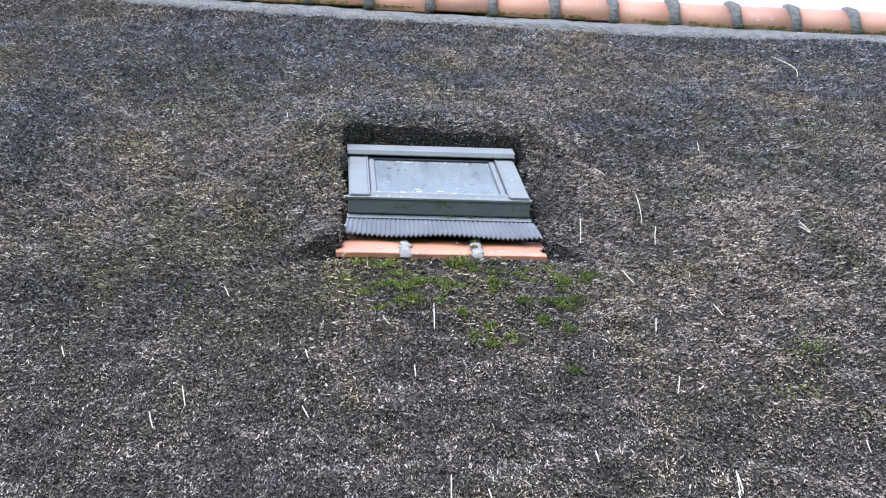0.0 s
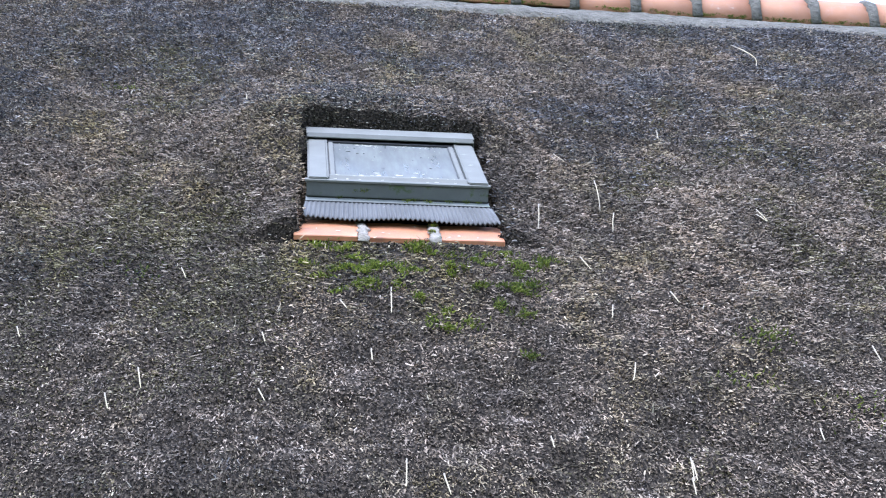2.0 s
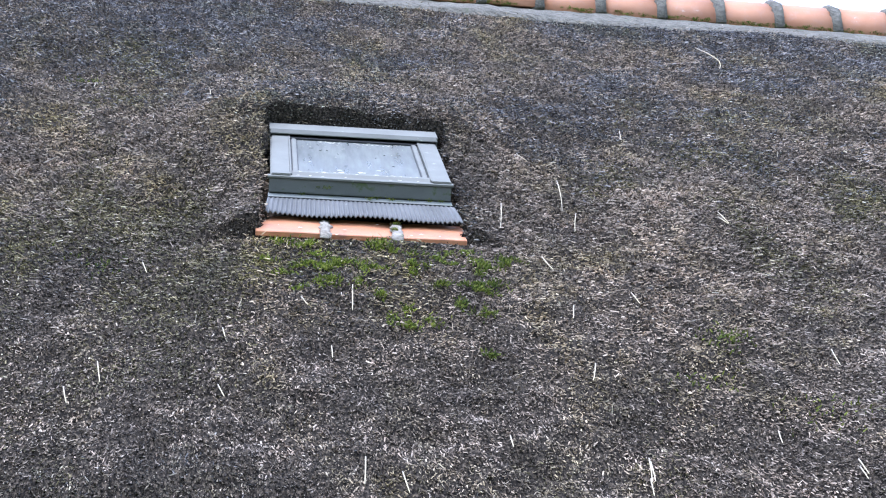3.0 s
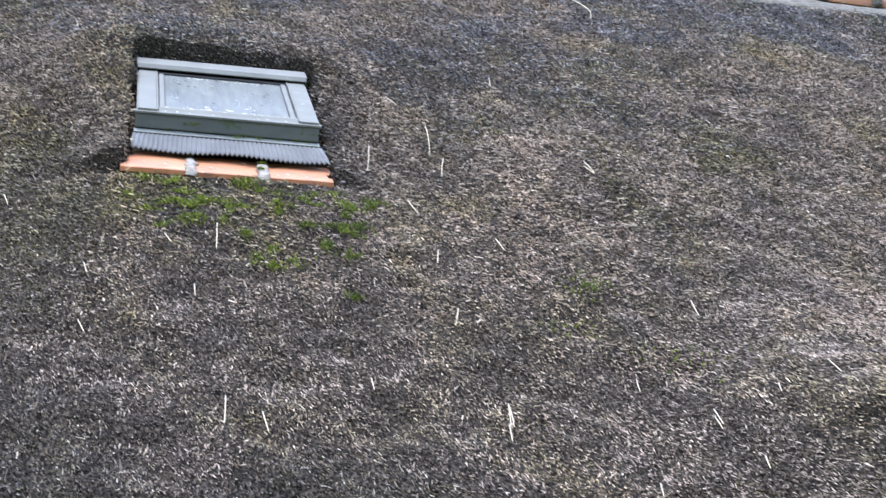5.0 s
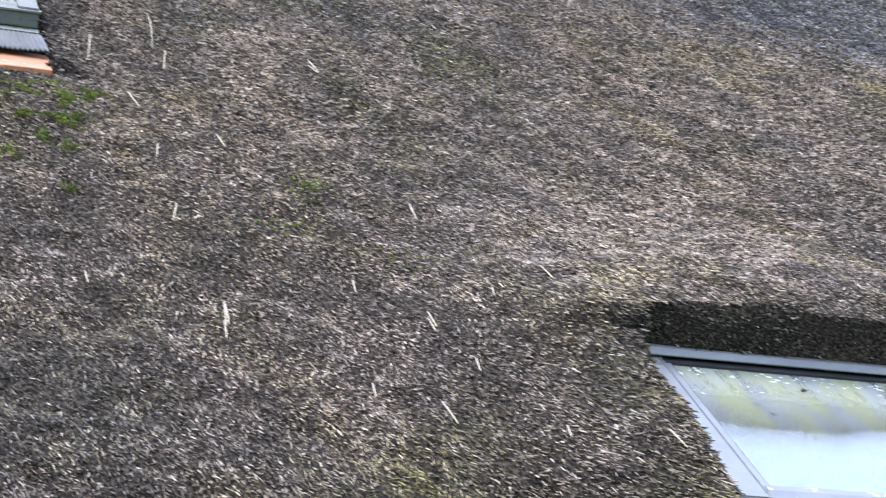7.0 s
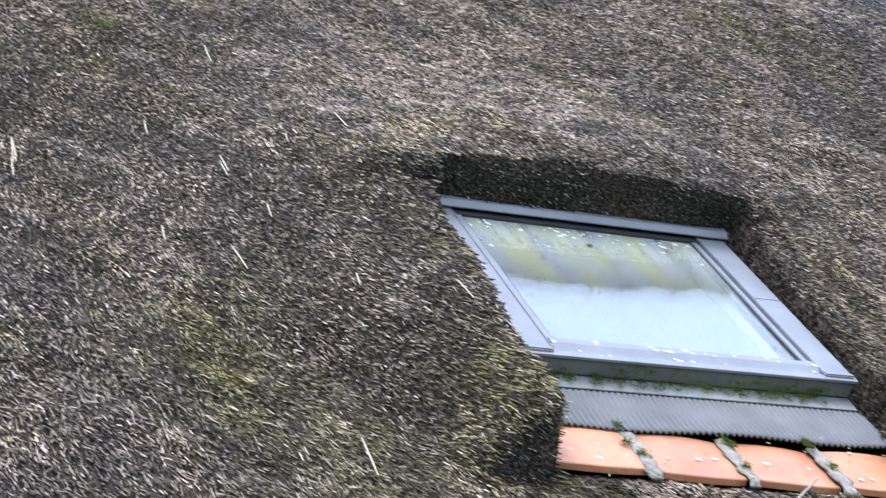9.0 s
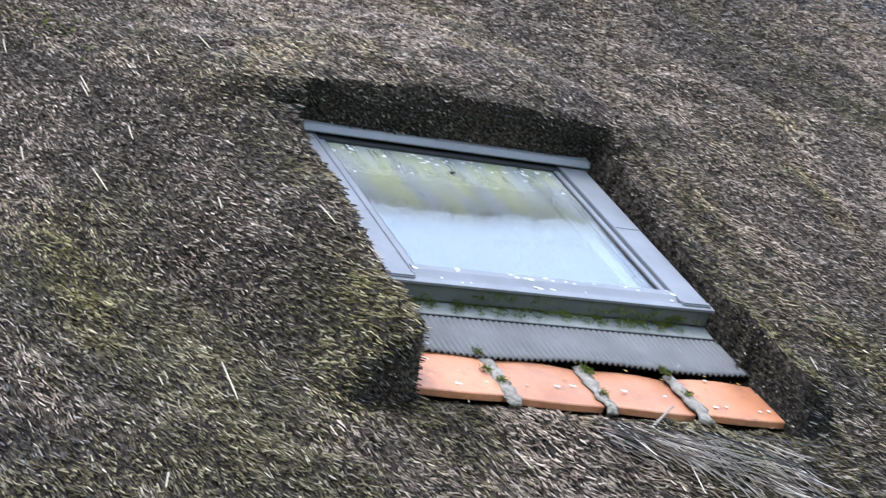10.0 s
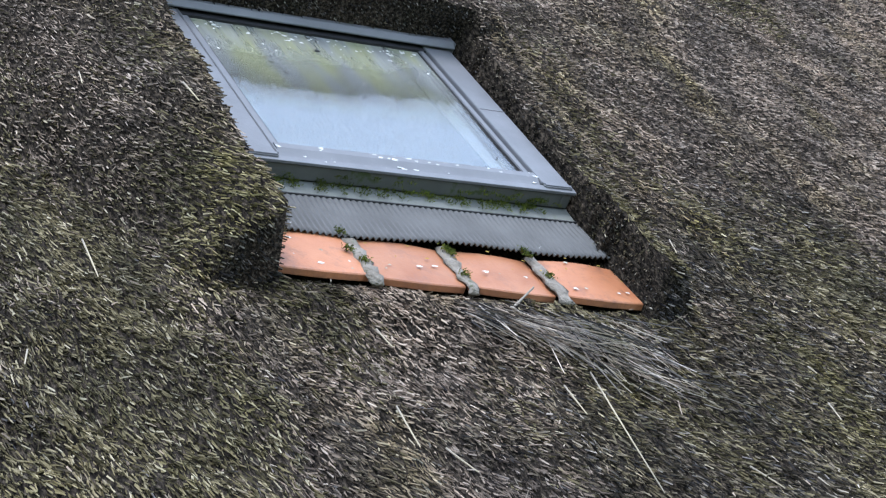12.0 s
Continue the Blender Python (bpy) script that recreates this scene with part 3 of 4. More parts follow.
    ii = np.arange(rows * cols).reshape(rows, cols)
    f = np.stack([ii[:-1, :-1], ii[1:, :-1], ii[1:, 1:], ii[:-1, 1:]], -1).reshape(-1, 4)
    o = rows * cols
    edge = np.stack([ii[-1, :-1], ii[-1, :-1] + o, ii[-1, 1:] + o, ii[-1, 1:]], -1)
    from_arrays("pleated_flashing", np.concatenate([up, low]), np.concatenate([f, f[:, ::-1] + o, edge]), PLEAT, win, True)
    # double glazing
    for z in (-0.014, -0.034):
        pane = part("pane", box(bmesh.new(), cw + 0.028, wide - cw - 0.028, 0.075, 0.91, z - 0.004, z), GLASS, win)
        pane.visible_shadow = False
    bm = bmesh.new()
    vs = [bm.verts.new(v) for v in ((cw + 0.034, 0.09, -0.0125), (wide - cw - 0.034, 0.09, -0.0125), (wide - cw - 0.034, 0.905, -0.0125), (cw + 0.034, 0.905, -0.0125))]
    bm.faces.new(vs)
    part("algae_film", bm, FILMS[w["film"]], win, "thin film of dust and algae on the glass")
    # lining and the dim attic behind it
    for nm, (a0, a1, b0, b1) in (("lining_side", (0.05, 0.07, 0.04, 0.96)), ("lining_side", (wide - 0.07, wide - 0.05, 0.04, 0.96)),
                                 ("lining_end", (0.07, wide - 0.07, 0.076, 0.09)), ("lining_end", (0.07, wide - 0.07, 0.94, 0.96))):
        part(nm, box(bmesh.new(), a0, a1, b0, b1, -0.75, -0.055), PLASTER, win)
    return win


w1 = roof_window("window_1", WINDOWS[0], "small grey metal-clad roof window set deep in thatch")
w2 = roof_window("window_2", WINDOWS[1], "wide grey metal-clad roof window with algae-stained glass")


def lichen_patches(w, win, places, seed, mat=LICHEN):
    """Irregular crusts of white lichen lying on a window: x, y, height, size."""
    r = random.Random(seed)
    for x, y, z, size in places:
        bm = bmesh.new()
        n = 9
        ring = [bm.verts.new((x + size * r.uniform(0.35, 1.5) * math.cos(k * 2 * math.pi / n), y + size * r.uniform(0.25, 0.95) * math.sin(k * 2 * math.pi / n), z)) for k in range(n)]
        mid = bm.verts.new((x, y, z + 0.0015))
        for k in range(n):
            bm.faces.new((ring[k], ring[(k + 1) % n], mid))
        part("lichen_spot", bm, mat, win)


def scatter(seed, n, x0, x1, y0, y1, z, small, large):
    r = random.Random(seed)
    return [(r.uniform(x0, x1), r.uniform(y0, y1), z, r.uniform(small, large) * r.uniform(0.4, 1)) for _ in range(n)]


for w, win, s in ((WINDOWS[0], w1, 3), (WINDOWS[1], w2, 8)):
    wide = w["x1"] - w["x0"]
    lichen_patches(w, win, scatter(s, 60, 0.14, wide - 0.14, 0.80, 0.865, -0.0118, 0.003, 0.012) + scatter(s + 5, 22, 0.14, wide - 0.14, 0.66, 0.80, -0.0118, 0.002, 0.007)
                   + scatter(s + 1, 6, 0.14, wide - 0.14, 0.12, 0.70, -0.0118, 0.002, 0.006)
                   + scatter(s + 2, 16, 0.12, wide - 0.12, 0.052, 0.073, 0.0045, 0.006, 0.016)
                   + scatter(s + 3, 9, 0.12, wide - 0.12, 0.006, 0.028, -0.0035, 0.006, 0.014), s, LICHEN if w["film"] else PALE_LICHEN)
for w, win, s in ((WINDOWS[0], w1, 41), (WINDOWS[1], w2, 47)):
    rr = random.Random(s)
    for _ in range(9):
        x, y, turn = rr.uniform(0.16, w["x1"] - w["x0"] - 0.16), rr.uniform(0.15, 0.8), rr.uniform(0, 3)
        bm = box(bmesh.new(), -rr.uniform(0.003, 0.010), rr.uniform(0.003, 0.010), -0.002, 0.002, 0, 0.002, 0.0008)
        part("leaf_bit", bm, RUBBER, win, m=pose(x, y, -0.0118, 0, 0, math.degrees(turn)))
part("leaf_bit", box(bmesh.new(), -0.011, 0.009, -0.006, 0.006, 0, 0.005, 0.002), RUBBER, w2, m=pose(0.56, 0.76, -0.0118, 0, 0, 20))
lichen_patches(WINDOWS[0], w1, scatter(31, 9, 0.26, 0.52, 0.12, 0.24, -0.0118, 0.014, 0.034), 31, PALE_LICHEN)


# ---- clay tiles below each window ----
def clay_tile(parent, wide, tall, crown, m):
    """A slightly arched clay slab."""
    bm = bmesh.new()
    n = 8
    rows = []
    for y in (0.0, tall):
        for dz in (0.0, -0.024):
            rows.append([bm.verts.new((wide * k / n, y - 2.6 * crown * math.sin(math.pi * k / n) * (1 if y == 0 else 0), crown * math.sin(math.pi * k / n) + dz)) for k in range(n + 1)])
    a, b, c, d = rows
    for k in range(n):
        for p, q in ((a, b), (b, d), (d, c), (c, a)):
            bm.faces.new((p[k], q[k], q[k + 1], p[k + 1]))
    bm.faces.new((a[0], c[0], d[0], b[0]))
    bm.faces.new((a[n], b[n], d[n], c[n]))
    bmesh.ops.recalc_face_normals(bm, faces=bm.faces[:])
    bmesh.ops.bevel(bm, geom=[e for e in bm.edges if e.is_manifold and e.calc_face_angle() > 0.8], offset=0.003, segments=1, affect="EDGES")
    return part("tile", bm, CLAY, parent, m=m)


def lump_strip(name, parent, points, radius, mat, seed, flat=0.5):
    """A rough strip of mortar along points (x, y, z)."""
    r = random.Random(seed)
    bm = bmesh.new()
    rings = []
    sides = 8
    for i, (x, y, z) in enumerate(points):
        k = radius * r.uniform(0.75, 1.25)
        rings.append([bm.verts.new((x + k * math.cos(2 * math.pi * j / sides) * r.uniform(0.75, 1.25), y + r.uniform(-0.006, 0.006), z + k * flat * math.sin(2 * math.pi * j / sides) * r.uniform(0.5, 1.5))) for j in range(sides)])
    for p, q in zip(rings, rings[1:]):
        for j in range(sides):
            bm.faces.new((p[j], p[(j + 1) % sides], q[(j + 1) % sides], q[j]))
    bm.faces.new(rings[0])
    bm.faces.new(rings[-1][::-1])
    bmesh.ops.recalc_face_normals(bm, faces=bm.faces[:])
    return part(name, bm, mat, parent, smooth=True)


def tile_row(w, seed, label):
    r = random.Random(seed)
    row = empty("tile_row", ROOF @ pose(w["tile_x"], float(tiles_end(w, np.array(w["tile_x"]))), w["tile_out"], w["tilt"], 0, -math.degrees(w["rise"])), label=label, category="roof tiles")
    for k in range(w["tiles"]):
        x = k * w["tile_pitch"]
        clay_tile(row, w["tile_pitch"] - 0.022, w["tile_tall"], w["crown"], pose(x + 0.012, r.uniform(-0.008, 0.01), r.uniform(-0.003, 0.004), r.uniform(-0.8, 0.8), r.uniform(-1.0, 1.0), r.uniform(-0.8, 0.8)))
        if k:
            pts = [(x + r.uniform(-0.004, 0.004), -0.035 + j * 0.022, 0.004 - 0.012 * (j == 0)) for j in range(12)]
            lump_strip("mortar_joint", row, pts, 0.023, MORTAR, seed + k, 0.35)
    return row


def tile_lichen(row, w, seed, n):
    """Pale crusts of lichen on the tiles."""
    r = random.Random(seed)
    for _ in range(n):
        k, f, y = r.randrange(w["tiles"]), r.uniform(0.12, 0.88), r.choice((r.uniform(0.0, 0.09), r.uniform(0.02, 0.2)))
        x = k * w["tile_pitch"] + 0.012 + f * (w["tile_pitch"] - 0.022)
        lichen_patches(w, row, [(x, y, w["crown"] * math.sin(math.pi * f) + 0.0045, r.uniform(0.003, 0.010))], r.random(), r.choice((LICHEN, LICHEN, PALE_LICHEN)))


row1 = tile_row(WINDOWS[0], 11, "three orange clay tiles with mossy mortar joints")
row2 = tile_row(WINDOWS[1], 12, "four orange clay tiles with mortar joints and lichen")

tile_lichen(row1, WINDOWS[0], 5, 10)
tile_lichen(row2, WINDOWS[1], 6, 18)
for _k in range(26):
    _x, _y = 0.35 + 0.035 * _k % 0.86, 0.17 + 0.06 * math.sin(_k * 2.3)
    lichen_patches(WINDOWS[1], row2, [(_x, _y, 0.0125, 0.004 + 0.003 * math.sin(_k * 1.7))], _k, YELLOW)


# ---- the ridge ----
ridge = empty("ridge", ROOF, label="ridge of half-round clay tiles bedded in mortar", category="roof ridge")
RP = 0.425
RADIUS = 0.30


def ridge_point(x):
    return ROOF @ Vector((x, RIDGE, ridge_height(x)))


def ridge_tile_mesh():
    bm = bmesh.new()
    n = 14
    rows = []
    for x in (0.0, RP - 0.03):
        for rad in (RADIUS, RADIUS - 0.018):
            rows.append([bm.verts.new((x, -rad * math.cos(math.pi * k / n), rad * 0.95 * math.sin(math.pi * k / n) - (0.07 if k in (0, n) else 0))) for k in range(n + 1)])
    a, b, c, d = rows
    for k in range(n):
        for p, q in ((a, c), (c, d), (d, b), (b, a)):
            bm.faces.new((p[k], q[k], q[k + 1], p[k + 1]))
    bm.faces.new((a[0], b[0], d[0], c[0]))
    bm.faces.new((a[n], c[n], d[n], b[n]))
    bmesh.ops.recalc_face_normals(bm, faces=bm.faces[:])
    me = bpy.data.meshes.new("ridge_tile")
    bm.to_mesh(me)
    bm.free()
    me.materials.append(RIDGE_CLAY)
    me.polygons.foreach_set("use_smooth", [len(p.vertices) == 4 for p in me.polygons])
    return me


def collar_mesh():
    """The band of mortar over a joint between two ridge tiles."""
    bm = bmesh.new()
    r = random.Random(4)
    n, rings = 16, []
    for x, out in ((-0.042, -0.006), (-0.030, 0.02), (0.0, 0.03), (0.032, 0.02), (0.045, -0.006)):
        rings.append([bm.verts.new((x + r.uniform(-0.010, 0.010), -(RADIUS + out + r.uniform(-0.008, 0.008)) * math.cos(math.pi * k / n), (RADIUS * 0.95 + out + r.uniform(-0.004, 0.004)) * math.sin(math.pi * k / n) - (0.075 if k in (0, n) else 0))) for k in range(n + 1)])
    for p, q in zip(rings, rings[1:]):
        for k in range(n):
            bm.faces.new((p[k], q[k], q[k + 1], p[k + 1]))
    bm.faces.new([rg[0] for rg in rings])
    bm.faces.new([rg[-1] for rg in rings][::-1])
    bmesh.ops.recalc_face_normals(bm, faces=bm.faces[:])
    me = bpy.data.meshes.new("mortar_collar")
    bm.to_mesh(me)
    bm.free()
    me.materials.append(RIDGE_MORTAR)
    me.polygons.foreach_set("use_smooth", [True] * len(me.polygons))
    return me


tile_me, collar_me = ridge_tile_mesh(), collar_mesh()
r = random.Random(5)
RIDGE_START = 1.107 - 19 * RP
for k in range(46):
    x = RIDGE_START + k * RP
    local = ROOF.inverted() @ (Matrix.Translation(ridge_point(x)) @ Matrix.Translation((0, 0.30, 0.118)))
    ob = new("ridge_tile", tile_me)
    ob.parent = ridge
    ob.matrix_basis = local @ pose(0.015, r.uniform(-0.006, 0.006), r.uniform(-0.006, 0.008), r.uniform(-1.5, 1.5), r.uniform(-0.6, 0.6) + 1.0, 0)
    ob = new("mortar_collar", collar_me)
    ob.parent = ridge
    ob.matrix_basis = local @ pose(0, 0, r.uniform(-0.004, 0.004), 0, 0, r.uniform(-3, 3))

# mortar bed under the tiles on the thatch
bx = np.arange(LEFT, RIGHT + 0.01, 0.03)
prof = [(-0.16, -0.32), (-0.155, -0.140), (-0.12, -0.088), (-0.015, 0.03), (0.04, 0.075), (0.30, 0.12), (0.56, 0.085), (0.62, -0.14)]
bed = []
for k, (dy, dz) in enumerate(prof):
    wob = 0.008 * wave(bx * 3, bx * 0 + k, 0.35) + 0.012 * wave(bx, bx * 0 + k, 0.07) + 0.03 * wave(bx, bx * 0 + k * 0.3, 0.9)
    pts = np.array([ROOF.inverted() @ (ridge_point(float(x)) + Vector((0, dy, dz))) for x in bx])
    pts[:, 2] += wob
    bed.append(pts)
bed = np.stack(bed, 1)
bi = np.arange(bed.shape[0] * bed.shape[1]).reshape(bed.shape[:2])
bq = np.stack([bi[:-1, :-1], bi[1:, :-1], bi[1:, 1:], bi[:-1, 1:]], -1).reshape(-1, 4)
bq = np.concatenate([bq, np.stack([bi[:-1, -1], bi[1:, -1], bi[1:, 0], bi[:-1, 0]], -1)])
from_arrays("mortar_bed", bed.reshape(-1, 3), bq, RIDGE_MORTAR, ridge, True)


# ---- moss ----
def moss(name, centres, label):
    """Cushions of moss made of many short upright shoots: x, u, spread across, spread down, number."""
    roots = []
    for x, u, a, b, n in centres:
        p = np.stack([rng.normal(x, a, n), rng.normal(u, b, n)], -1)
        roots.append(np.concatenate([p, thatch_height(p[:, 0], p[:, 1])[:, None] + 0.012], 1))
    roots = np.concatenate(roots)
    n = len(roots)
    ob = stalks(name, roots, np.stack([rng.normal(0, 0.5, n), rng.normal(-0.5, 0.4, n), np.full(n, 0.8)], -1), rng.uniform(0.008, 0.020, n), rng.uniform(0.0018, 0.0036, n), MOSS, None)
    ob.matrix_basis = ROOF
    return tagged(ob, label=label, category="moss", kind="stuff")


r = random.Random(21)
clumps = []
for x, u, a, b, n in ((0.20, -0.64, 0.09, 0.12, 9), (0.30, -0.85, 0.09, 0.08, 7), (0.52, -0.74, 0.06, 0.09, 5), (0.80, -0.58, 0.09, 0.14, 10), (0.88, -0.86, 0.05, 0.10, 6),
                      (0.55, -1.18, 0.08, 0.05, 3), (0.78, -1.10, 0.09, 0.15, 5), (0.19, -0.34, 0.05, 0.03, 4), (0.62, -0.36, 0.07, 0.03, 3), (1.05, -0.5, 0.06, 0.08, 3)):
    for _ in range(n):
        clumps.append((r.gauss(x, a), r.gauss(u, b), r.uniform(0.010, 0.026), r.uniform(0.012, 0.035), r.randint(26, 80)))
moss("moss", clumps, "bright green moss growing in the thatch below the tiles")
moss("moss", [(1.75, -1.35, 0.05, 0.05, 90), (2.0, -2.0, 0.10, 0.10, 60), (-0.55, -0.7, 0.10, 0.1, 50), (1.6, -1.7, 0.06, 0.06, 40), (-0.9, 2.6, 0.05, 0.06, 40)], "small green tufts of moss on old thatch")


rm = []
for k in range(900):
    x = r.uniform(-2.6, 5.0)
    if noise.noise(Vector((x * 2.2, 3.7, 0))) > -0.15:
        rm.append(ROOF.inverted() @ (ridge_point(x) + Vector((0.0, 0.0 + r.uniform(-0.015, 0.012), 0.062 + r.uniform(-0.01, 0.014)))))
for w in WINDOWS:
    for k in range(1, w["tiles"]):
        for _ in range(r.randint(1, 3)):
            rm += 4 * [Vector((w["tile_x"] + k * w["tile_pitch"] + r.gauss(0, 0.010), w["tile_low"] + 0.03 + r.uniform(0.04, 0.22), w["tile_out"] + 0.010))]
for w, win, amount in ((WINDOWS[0], w1, 9), (WINDOWS[1], w2, 84)):
    to_roof = ROOF.inverted() @ win.matrix_basis
    for _ in range(amount):
        rm.append(to_roof @ Vector((r.uniform(0.05, w["x1"] - w["x0"] - 0.03), r.choice((-0.006, -0.012, -0.04)), w["fascia"])))
    for _ in range(amount // 3):
        rm.append(to_roof @ Vector((r.uniform(0.05, w["x1"] - w["x0"] - 0.03), -0.004, r.uniform(-0.062, -0.03))))
rm = np.repeat(np.array([tuple(v) for v in rm]), 22, 0) + rng.normal(0, 0.008, (len(rm) * 22, 3)) * np.array([1, 1, 0.4])
n = len(rm)
edge_moss = stalks("joint_moss", rm, np.stack([rng.normal(0, 0.5, n), rng.normal(-0.5, 0.4, n), np.full(n, 0.8)], -1), rng.uniform(0.004, 0.009, n), rng.uniform(0.0009, 0.0018, n), MOSS, None)
edge_moss.matrix_basis = ROOF
tagged(edge_moss, label="green moss along the mortar joints of tiles", category="moss", kind="stuff")


# ---- loose straws ----
def straw(x, u, dx, du, dn, thick=0.0024, bow=0.0):
    h = float(thatch_height(np.array([x]), np.array([u]))[0])
    bm = bmesh.new()
    rr = random.Random(round(x * 100) * 31 + round(u * 100))
    tip = Vector((dx, du, dn))
    bend = [rr.uniform(-0.012, 0.012) * tip.length for _ in range(2)]
    bend[1] += bow
    side = Vector((1, 0, 0)).cross(tip).normalized()
    other = tip.normalized().cross(side)
    rings = []
    for k in range(6):
        f = k / 5
        c = tip * (f * 1.15 - 0.15) + side * math.sin(f * math.pi) * bend[0] + other * math.sin(f * math.pi) * bend[1]
        t = thick * (1.05 - 0.35 * f)
        rings.append([bm.verts.new(c + side * t * math.cos(a * math.pi / 2.5) + other * t * math.sin(a * math.pi / 2.5)) for a in range(5)])
    for p, q in zip(rings, rings[1:]):
        for j in range(5):
            bm.faces.new((p[j], p[(j + 1) % 5], q[(j + 1) % 5], q[j]))
    bm.faces.new(rings[0][::-1])
    bm.faces.new(rings[-1])
    bmesh.ops.recalc_face_normals(bm, faces=bm.faces[:])
    ob = part("straw", bm, STRAW, m=ROOF @ pose(x, u, h + 0.02))
    return tagged(ob, label="loose pale straw sticking out of the thatch", category="straw", group="loose straws on the thatch")


# x, u, then the way from root to tip
STRAWS_UPPER = [
    (1.42, 0.76, -0.04, -0.45, 0),
    (1.11, 0.33, -0.04, -0.34, 0),
    (1.44, 0.3, -0.04, -0.25, 0),
    (0.41, -0.94, -0.01, -0.26, 0),
    (1.23, -1.6, -0.03, -0.15, 0),
    (1.92, 1.98, -0.04, -0.31, 0),
    (1.29, 1.24, 0.03, -0.11, 0),
    (0.4, -2.4, -0.01, -0.18, 0),
    (-0.46, -1.79, 0.02, -0.16, 0),
    (1.29, -2.37, -0.01, -0.13, 0),
    (1.2, -0.42, 0.02, -0.14, 0),
    (1.47, -0.94, 0.01, -0.11, 0),
    (1.23, -1.06, -0.02, -0.13, 0),
    (-0.06, -1.91, 0.02, -0.09, 0),
    (0.32, -1.48, -0, -0.1, 0),
]
STRAWS_MIDDLE = [
    (0.87, -2.19, -0, -0.08, 0),
    (-0.38, -0.72, 0.02, -0.11, 0),
    (-0.06, -1.4, 0.01, -0.08, 0),
    (-0.22, 2.22, 0.01, -0.22, 0),
    (-0.91, 0.81, 0.05, 0.03, 0.02),
    (0.22, -1.06, 0.02, -0.08, 0),
    (0.51, -2.5, 0.01, -0.13, 0),
    (-0.55, -1.99, 0.02, -0.12, 0),
    (2.04, 0.14, 0.02, -0.09, 0),
    (2.11, -1.45, -0.01, -0.14, 0),
    (1.77, -2.07, -0.01, -0.09, 0),
    (1.29, -2.34, -0.02, -0.16, 0),
    (2.31, -2.33, 0.01, -0.09, 0),
    (1.85, -2.97, 0.01, -0.12, 0),
    (1.68, -2.79, -0.01, -0.08, 0),
]
STRAWS_LOWER = [
    (3.47, -0.84, 0.0, -0.11, 0),
    (2.14, -2.38, -0.01, -0.06, 0),
    (1.93, -2.45, 0.0, -0.08, 0),
    (1.99, -2.78, -0.01, -0.08, 0),
    (2.13, -3.24, -0.01, -0.06, 0),
    (2.60, -4.83, 0.04, -0.08, 0),
    (1.27, -2.48, -0.01, -0.11, 0),
    (-0.90, -1.46, 0.02, -0.09, 0),
    (1.94, -2.4, -0, -0.1, 0),
    (2.06, 0.23, 0.01, -0.15, 0),
    (1.93, -4.01, -0.01, -0.15, 0),
    (3.24, -4.52, -0.07, -0.45, 0),
    (2.35, -3.44, 0.01, -0.09, 0),
    (3.12, -4.54, -0, -0.11, 0),
    (4.05, -4.56, -0.01, -0.07, 0),
    (2.53, -4.68, -0.01, -0.14, 0),
    (3.57, -4.84, 0.05, -0.08, 0),
    (1.63, -4.52, -0.02, -0.05, 0),
    (4.02, -3.7, -0.02, -0.07, 0),
    (4.1, -4.38, 0.01, -0.03, 0),
    (2.65, -4.31, 0.01, -0.07, 0),
]
for row in STRAWS_UPPER + STRAWS_MIDDLE + STRAWS_LOWER:
    straw(*row)


straw(2.83, 4.36, -0.02, -0.72, 0.03, 0.0034, 0.07)
straw(3.13, -4.19, 0.08, 0.05, 0.04, 0.004)
straw(3.30, -2.66, 0.04, -0.02, 0.09, 0.006)

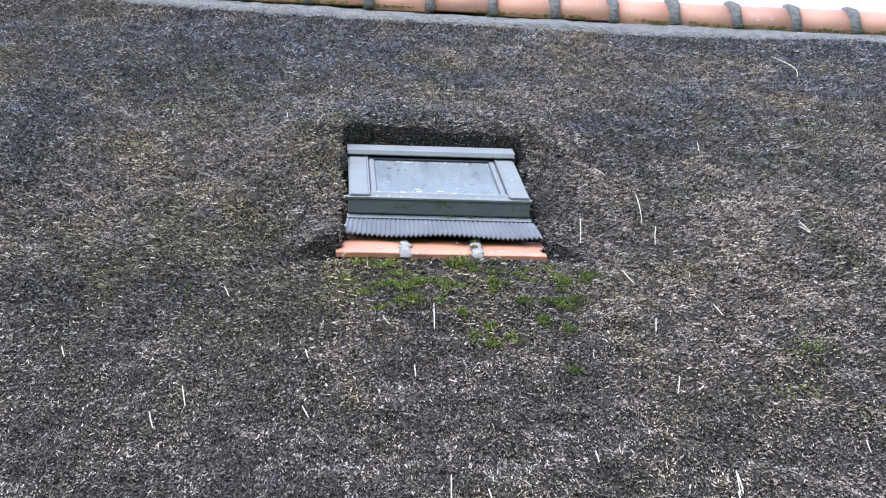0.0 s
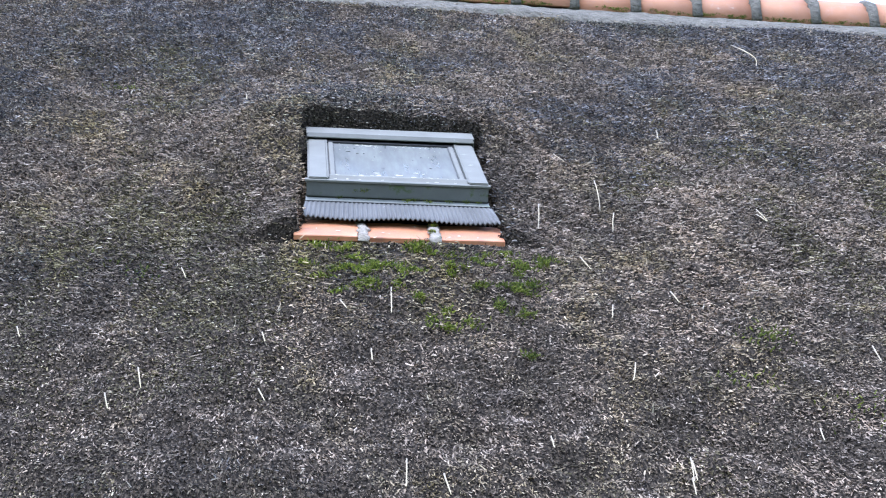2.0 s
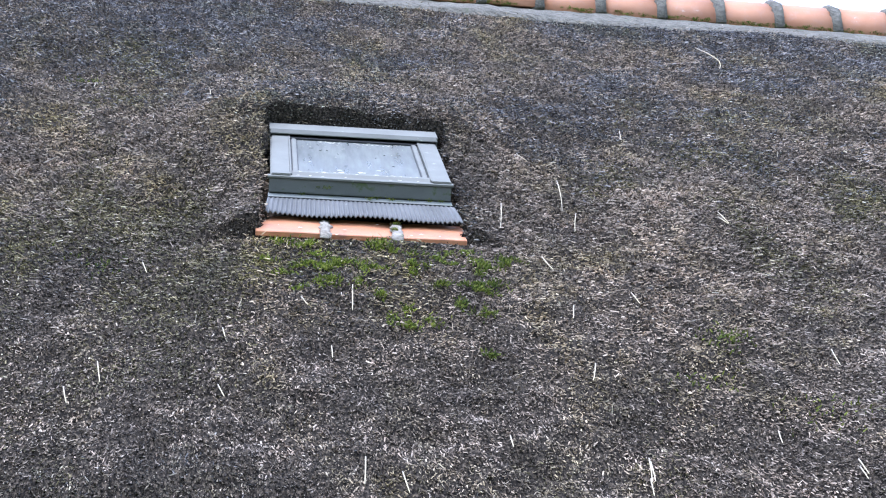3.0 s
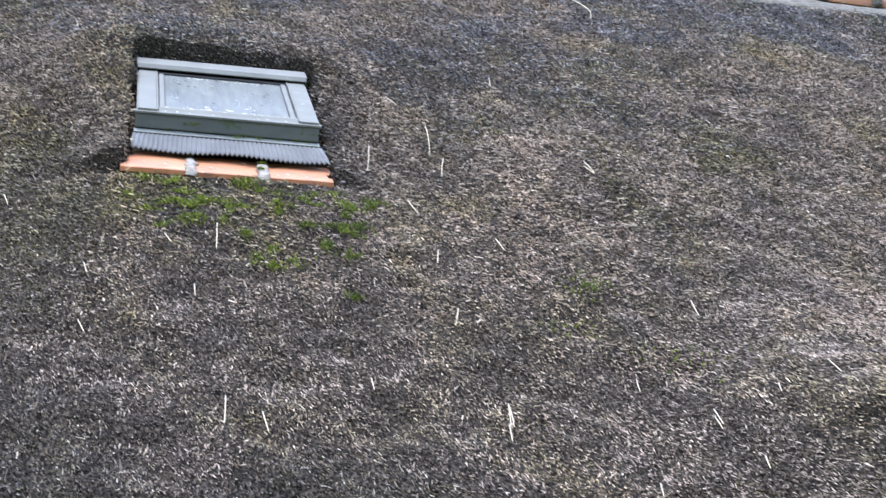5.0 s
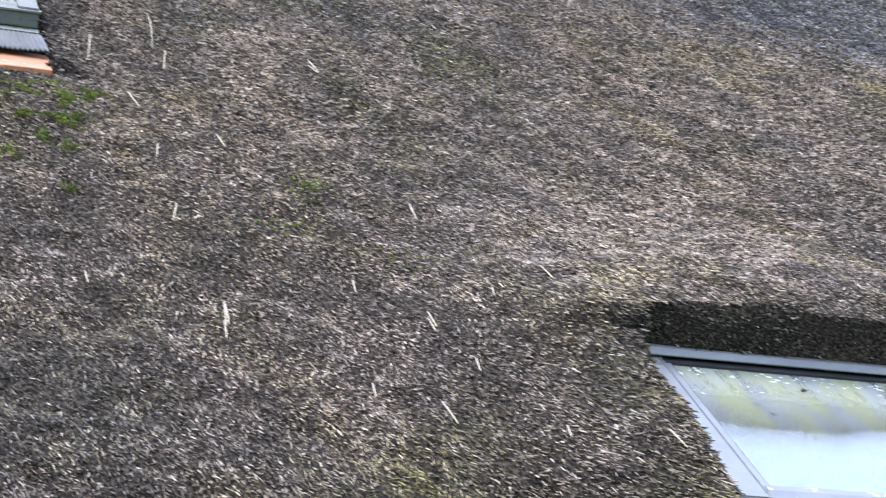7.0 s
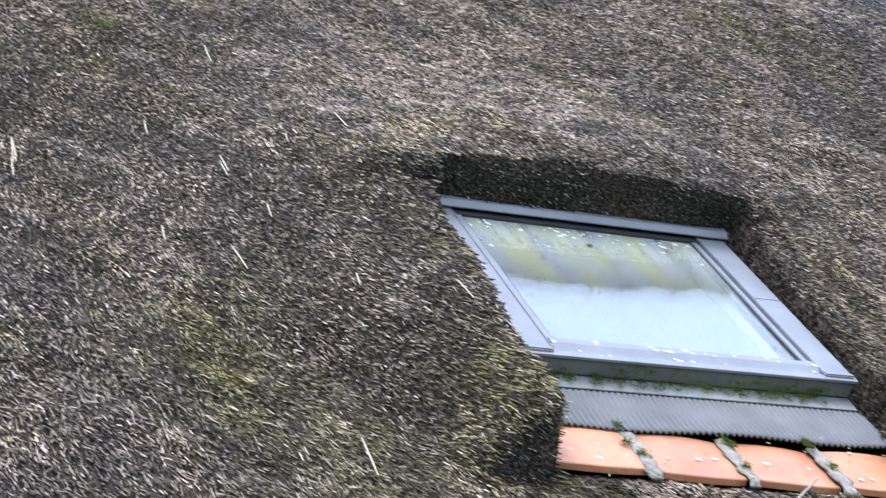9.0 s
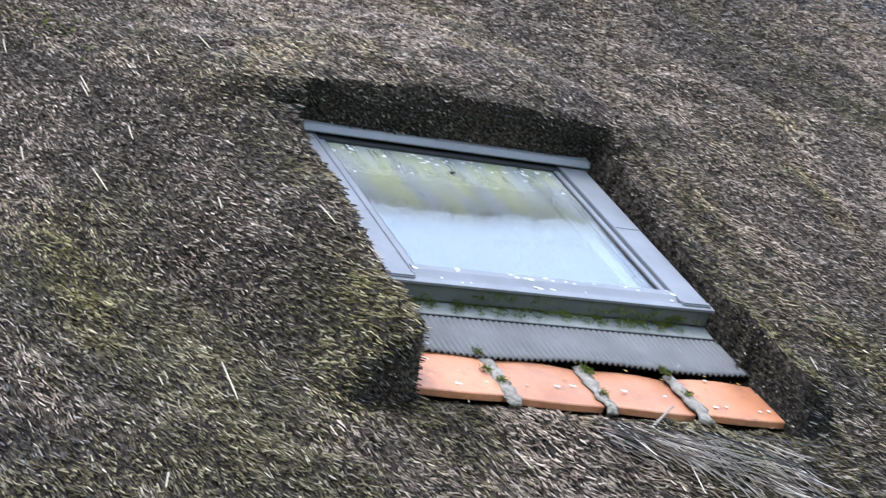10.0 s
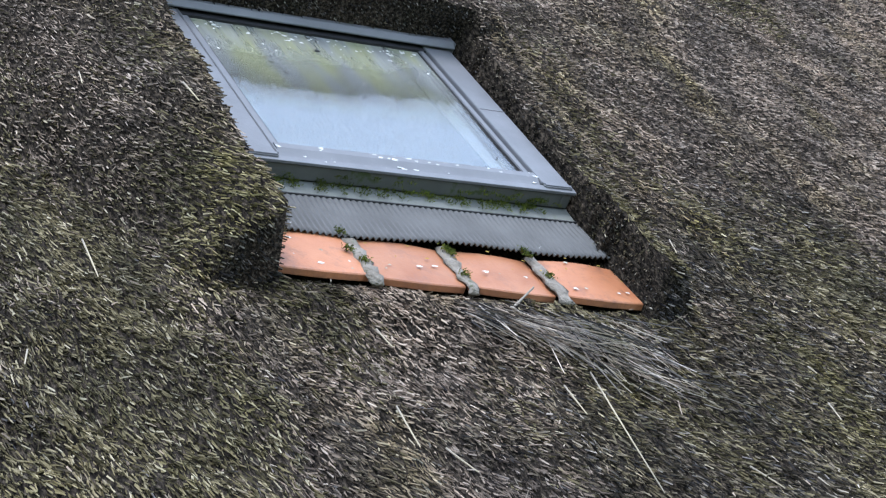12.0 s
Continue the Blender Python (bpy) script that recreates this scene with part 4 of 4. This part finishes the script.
# the frayed bundle of bare reed that has slipped out below the wide window
n = 480
f = rng.random(n)
bx = 2.98 + 0.56 * f + rng.normal(0, 0.03, n)
bu = -4.17 - 0.07 * rng.random(n) - 0.36 * f * rng.random(n)
bh = thatch_height(bx, bu) + rng.uniform(0.008, 0.040, n)
bundle = stalks("straw_bundle", np.stack([bx, bu, bh], -1), np.stack([rng.normal(0.52, 0.30, n), rng.normal(-0.72, 0.2, n), rng.normal(0.08, 0.10, n)], -1), rng.uniform(0.04, 0.22, n) * rng.uniform(0.5, 1.1, n), rng.uniform(0.0010, 0.0026, n), GREY_STRAW, None, (STRAW, REED_DARK, REED), rng.choice([0, 0, 1, 2, 2, 3, 3], n))
bundle.matrix_basis = ROOF
tagged(bundle, label="frayed bundle of bare straw slipped from under tiles", category="straw bundle", kind="stuff")

# ---- the rest of the house, out of view ----
def prism(name, mat, points, x0, x1, **tags):
    bm = bmesh.new()
    profile_bar(bm, points, x0, x1)
    return tagged(part(name, bm, mat), **tags)


ridge_y = 7.208 + RIDGE * math.cos(radians(PITCH)) + 0.30
ridge_z = 5.738 + RIDGE * math.sin(radians(PITCH))
eave_y = 7.208 + EAVE * math.cos(radians(PITCH)) + 0.9
back_y = 2 * ridge_y - eave_y
prism("wall_front", BRICK_WALL, [(eave_y, 0), (eave_y + 0.3, 0), (eave_y + 0.3, 2.2), (eave_y, 1.9)], LEFT + 0.5, RIGHT - 0.5, label="plain brick wall under the eaves", category="wall", kind="structure")
prism("wall_back", BRICK_WALL, [(back_y, 0), (back_y, 1.9), (back_y - 0.3, 2.2), (back_y - 0.3, 0)], LEFT + 0.5, RIGHT - 0.5, label="plain brick wall at the back", category="wall", kind="structure")
for nm, x in (("wall_left", LEFT + 0.5), ("wall_right", RIGHT - 0.8)):
    prism(nm, BRICK_WALL, [(eave_y + 0.3, 0), (back_y - 0.3, 0), (back_y - 0.3, 2.0), (ridge_y, ridge_z - 0.7), (eave_y + 0.3, 2.0)], x, x + 0.3, label="plain brick gable wall", category="wall", kind="structure")
prism("roof_back", THATCH, [(ridge_y + 0.02, ridge_z), (ridge_y + 0.02, ridge_z - 0.5), (back_y + 0.9, 1.2), (back_y + 0.9, 1.7)], LEFT, RIGHT, label="thatched slope behind the ridge", category="thatched roof", kind="structure")

bm = bmesh.new()
vs = [bm.verts.new((x, y, 0)) for x, y in ((-1500, -1500), (1500, -1500), (1500, 1500), (-1500, 1500))]
bm.faces.new(vs)
tagged(part("ground", bm, GRASS), label="mown green lawn round the house", category="lawn", kind="structure")
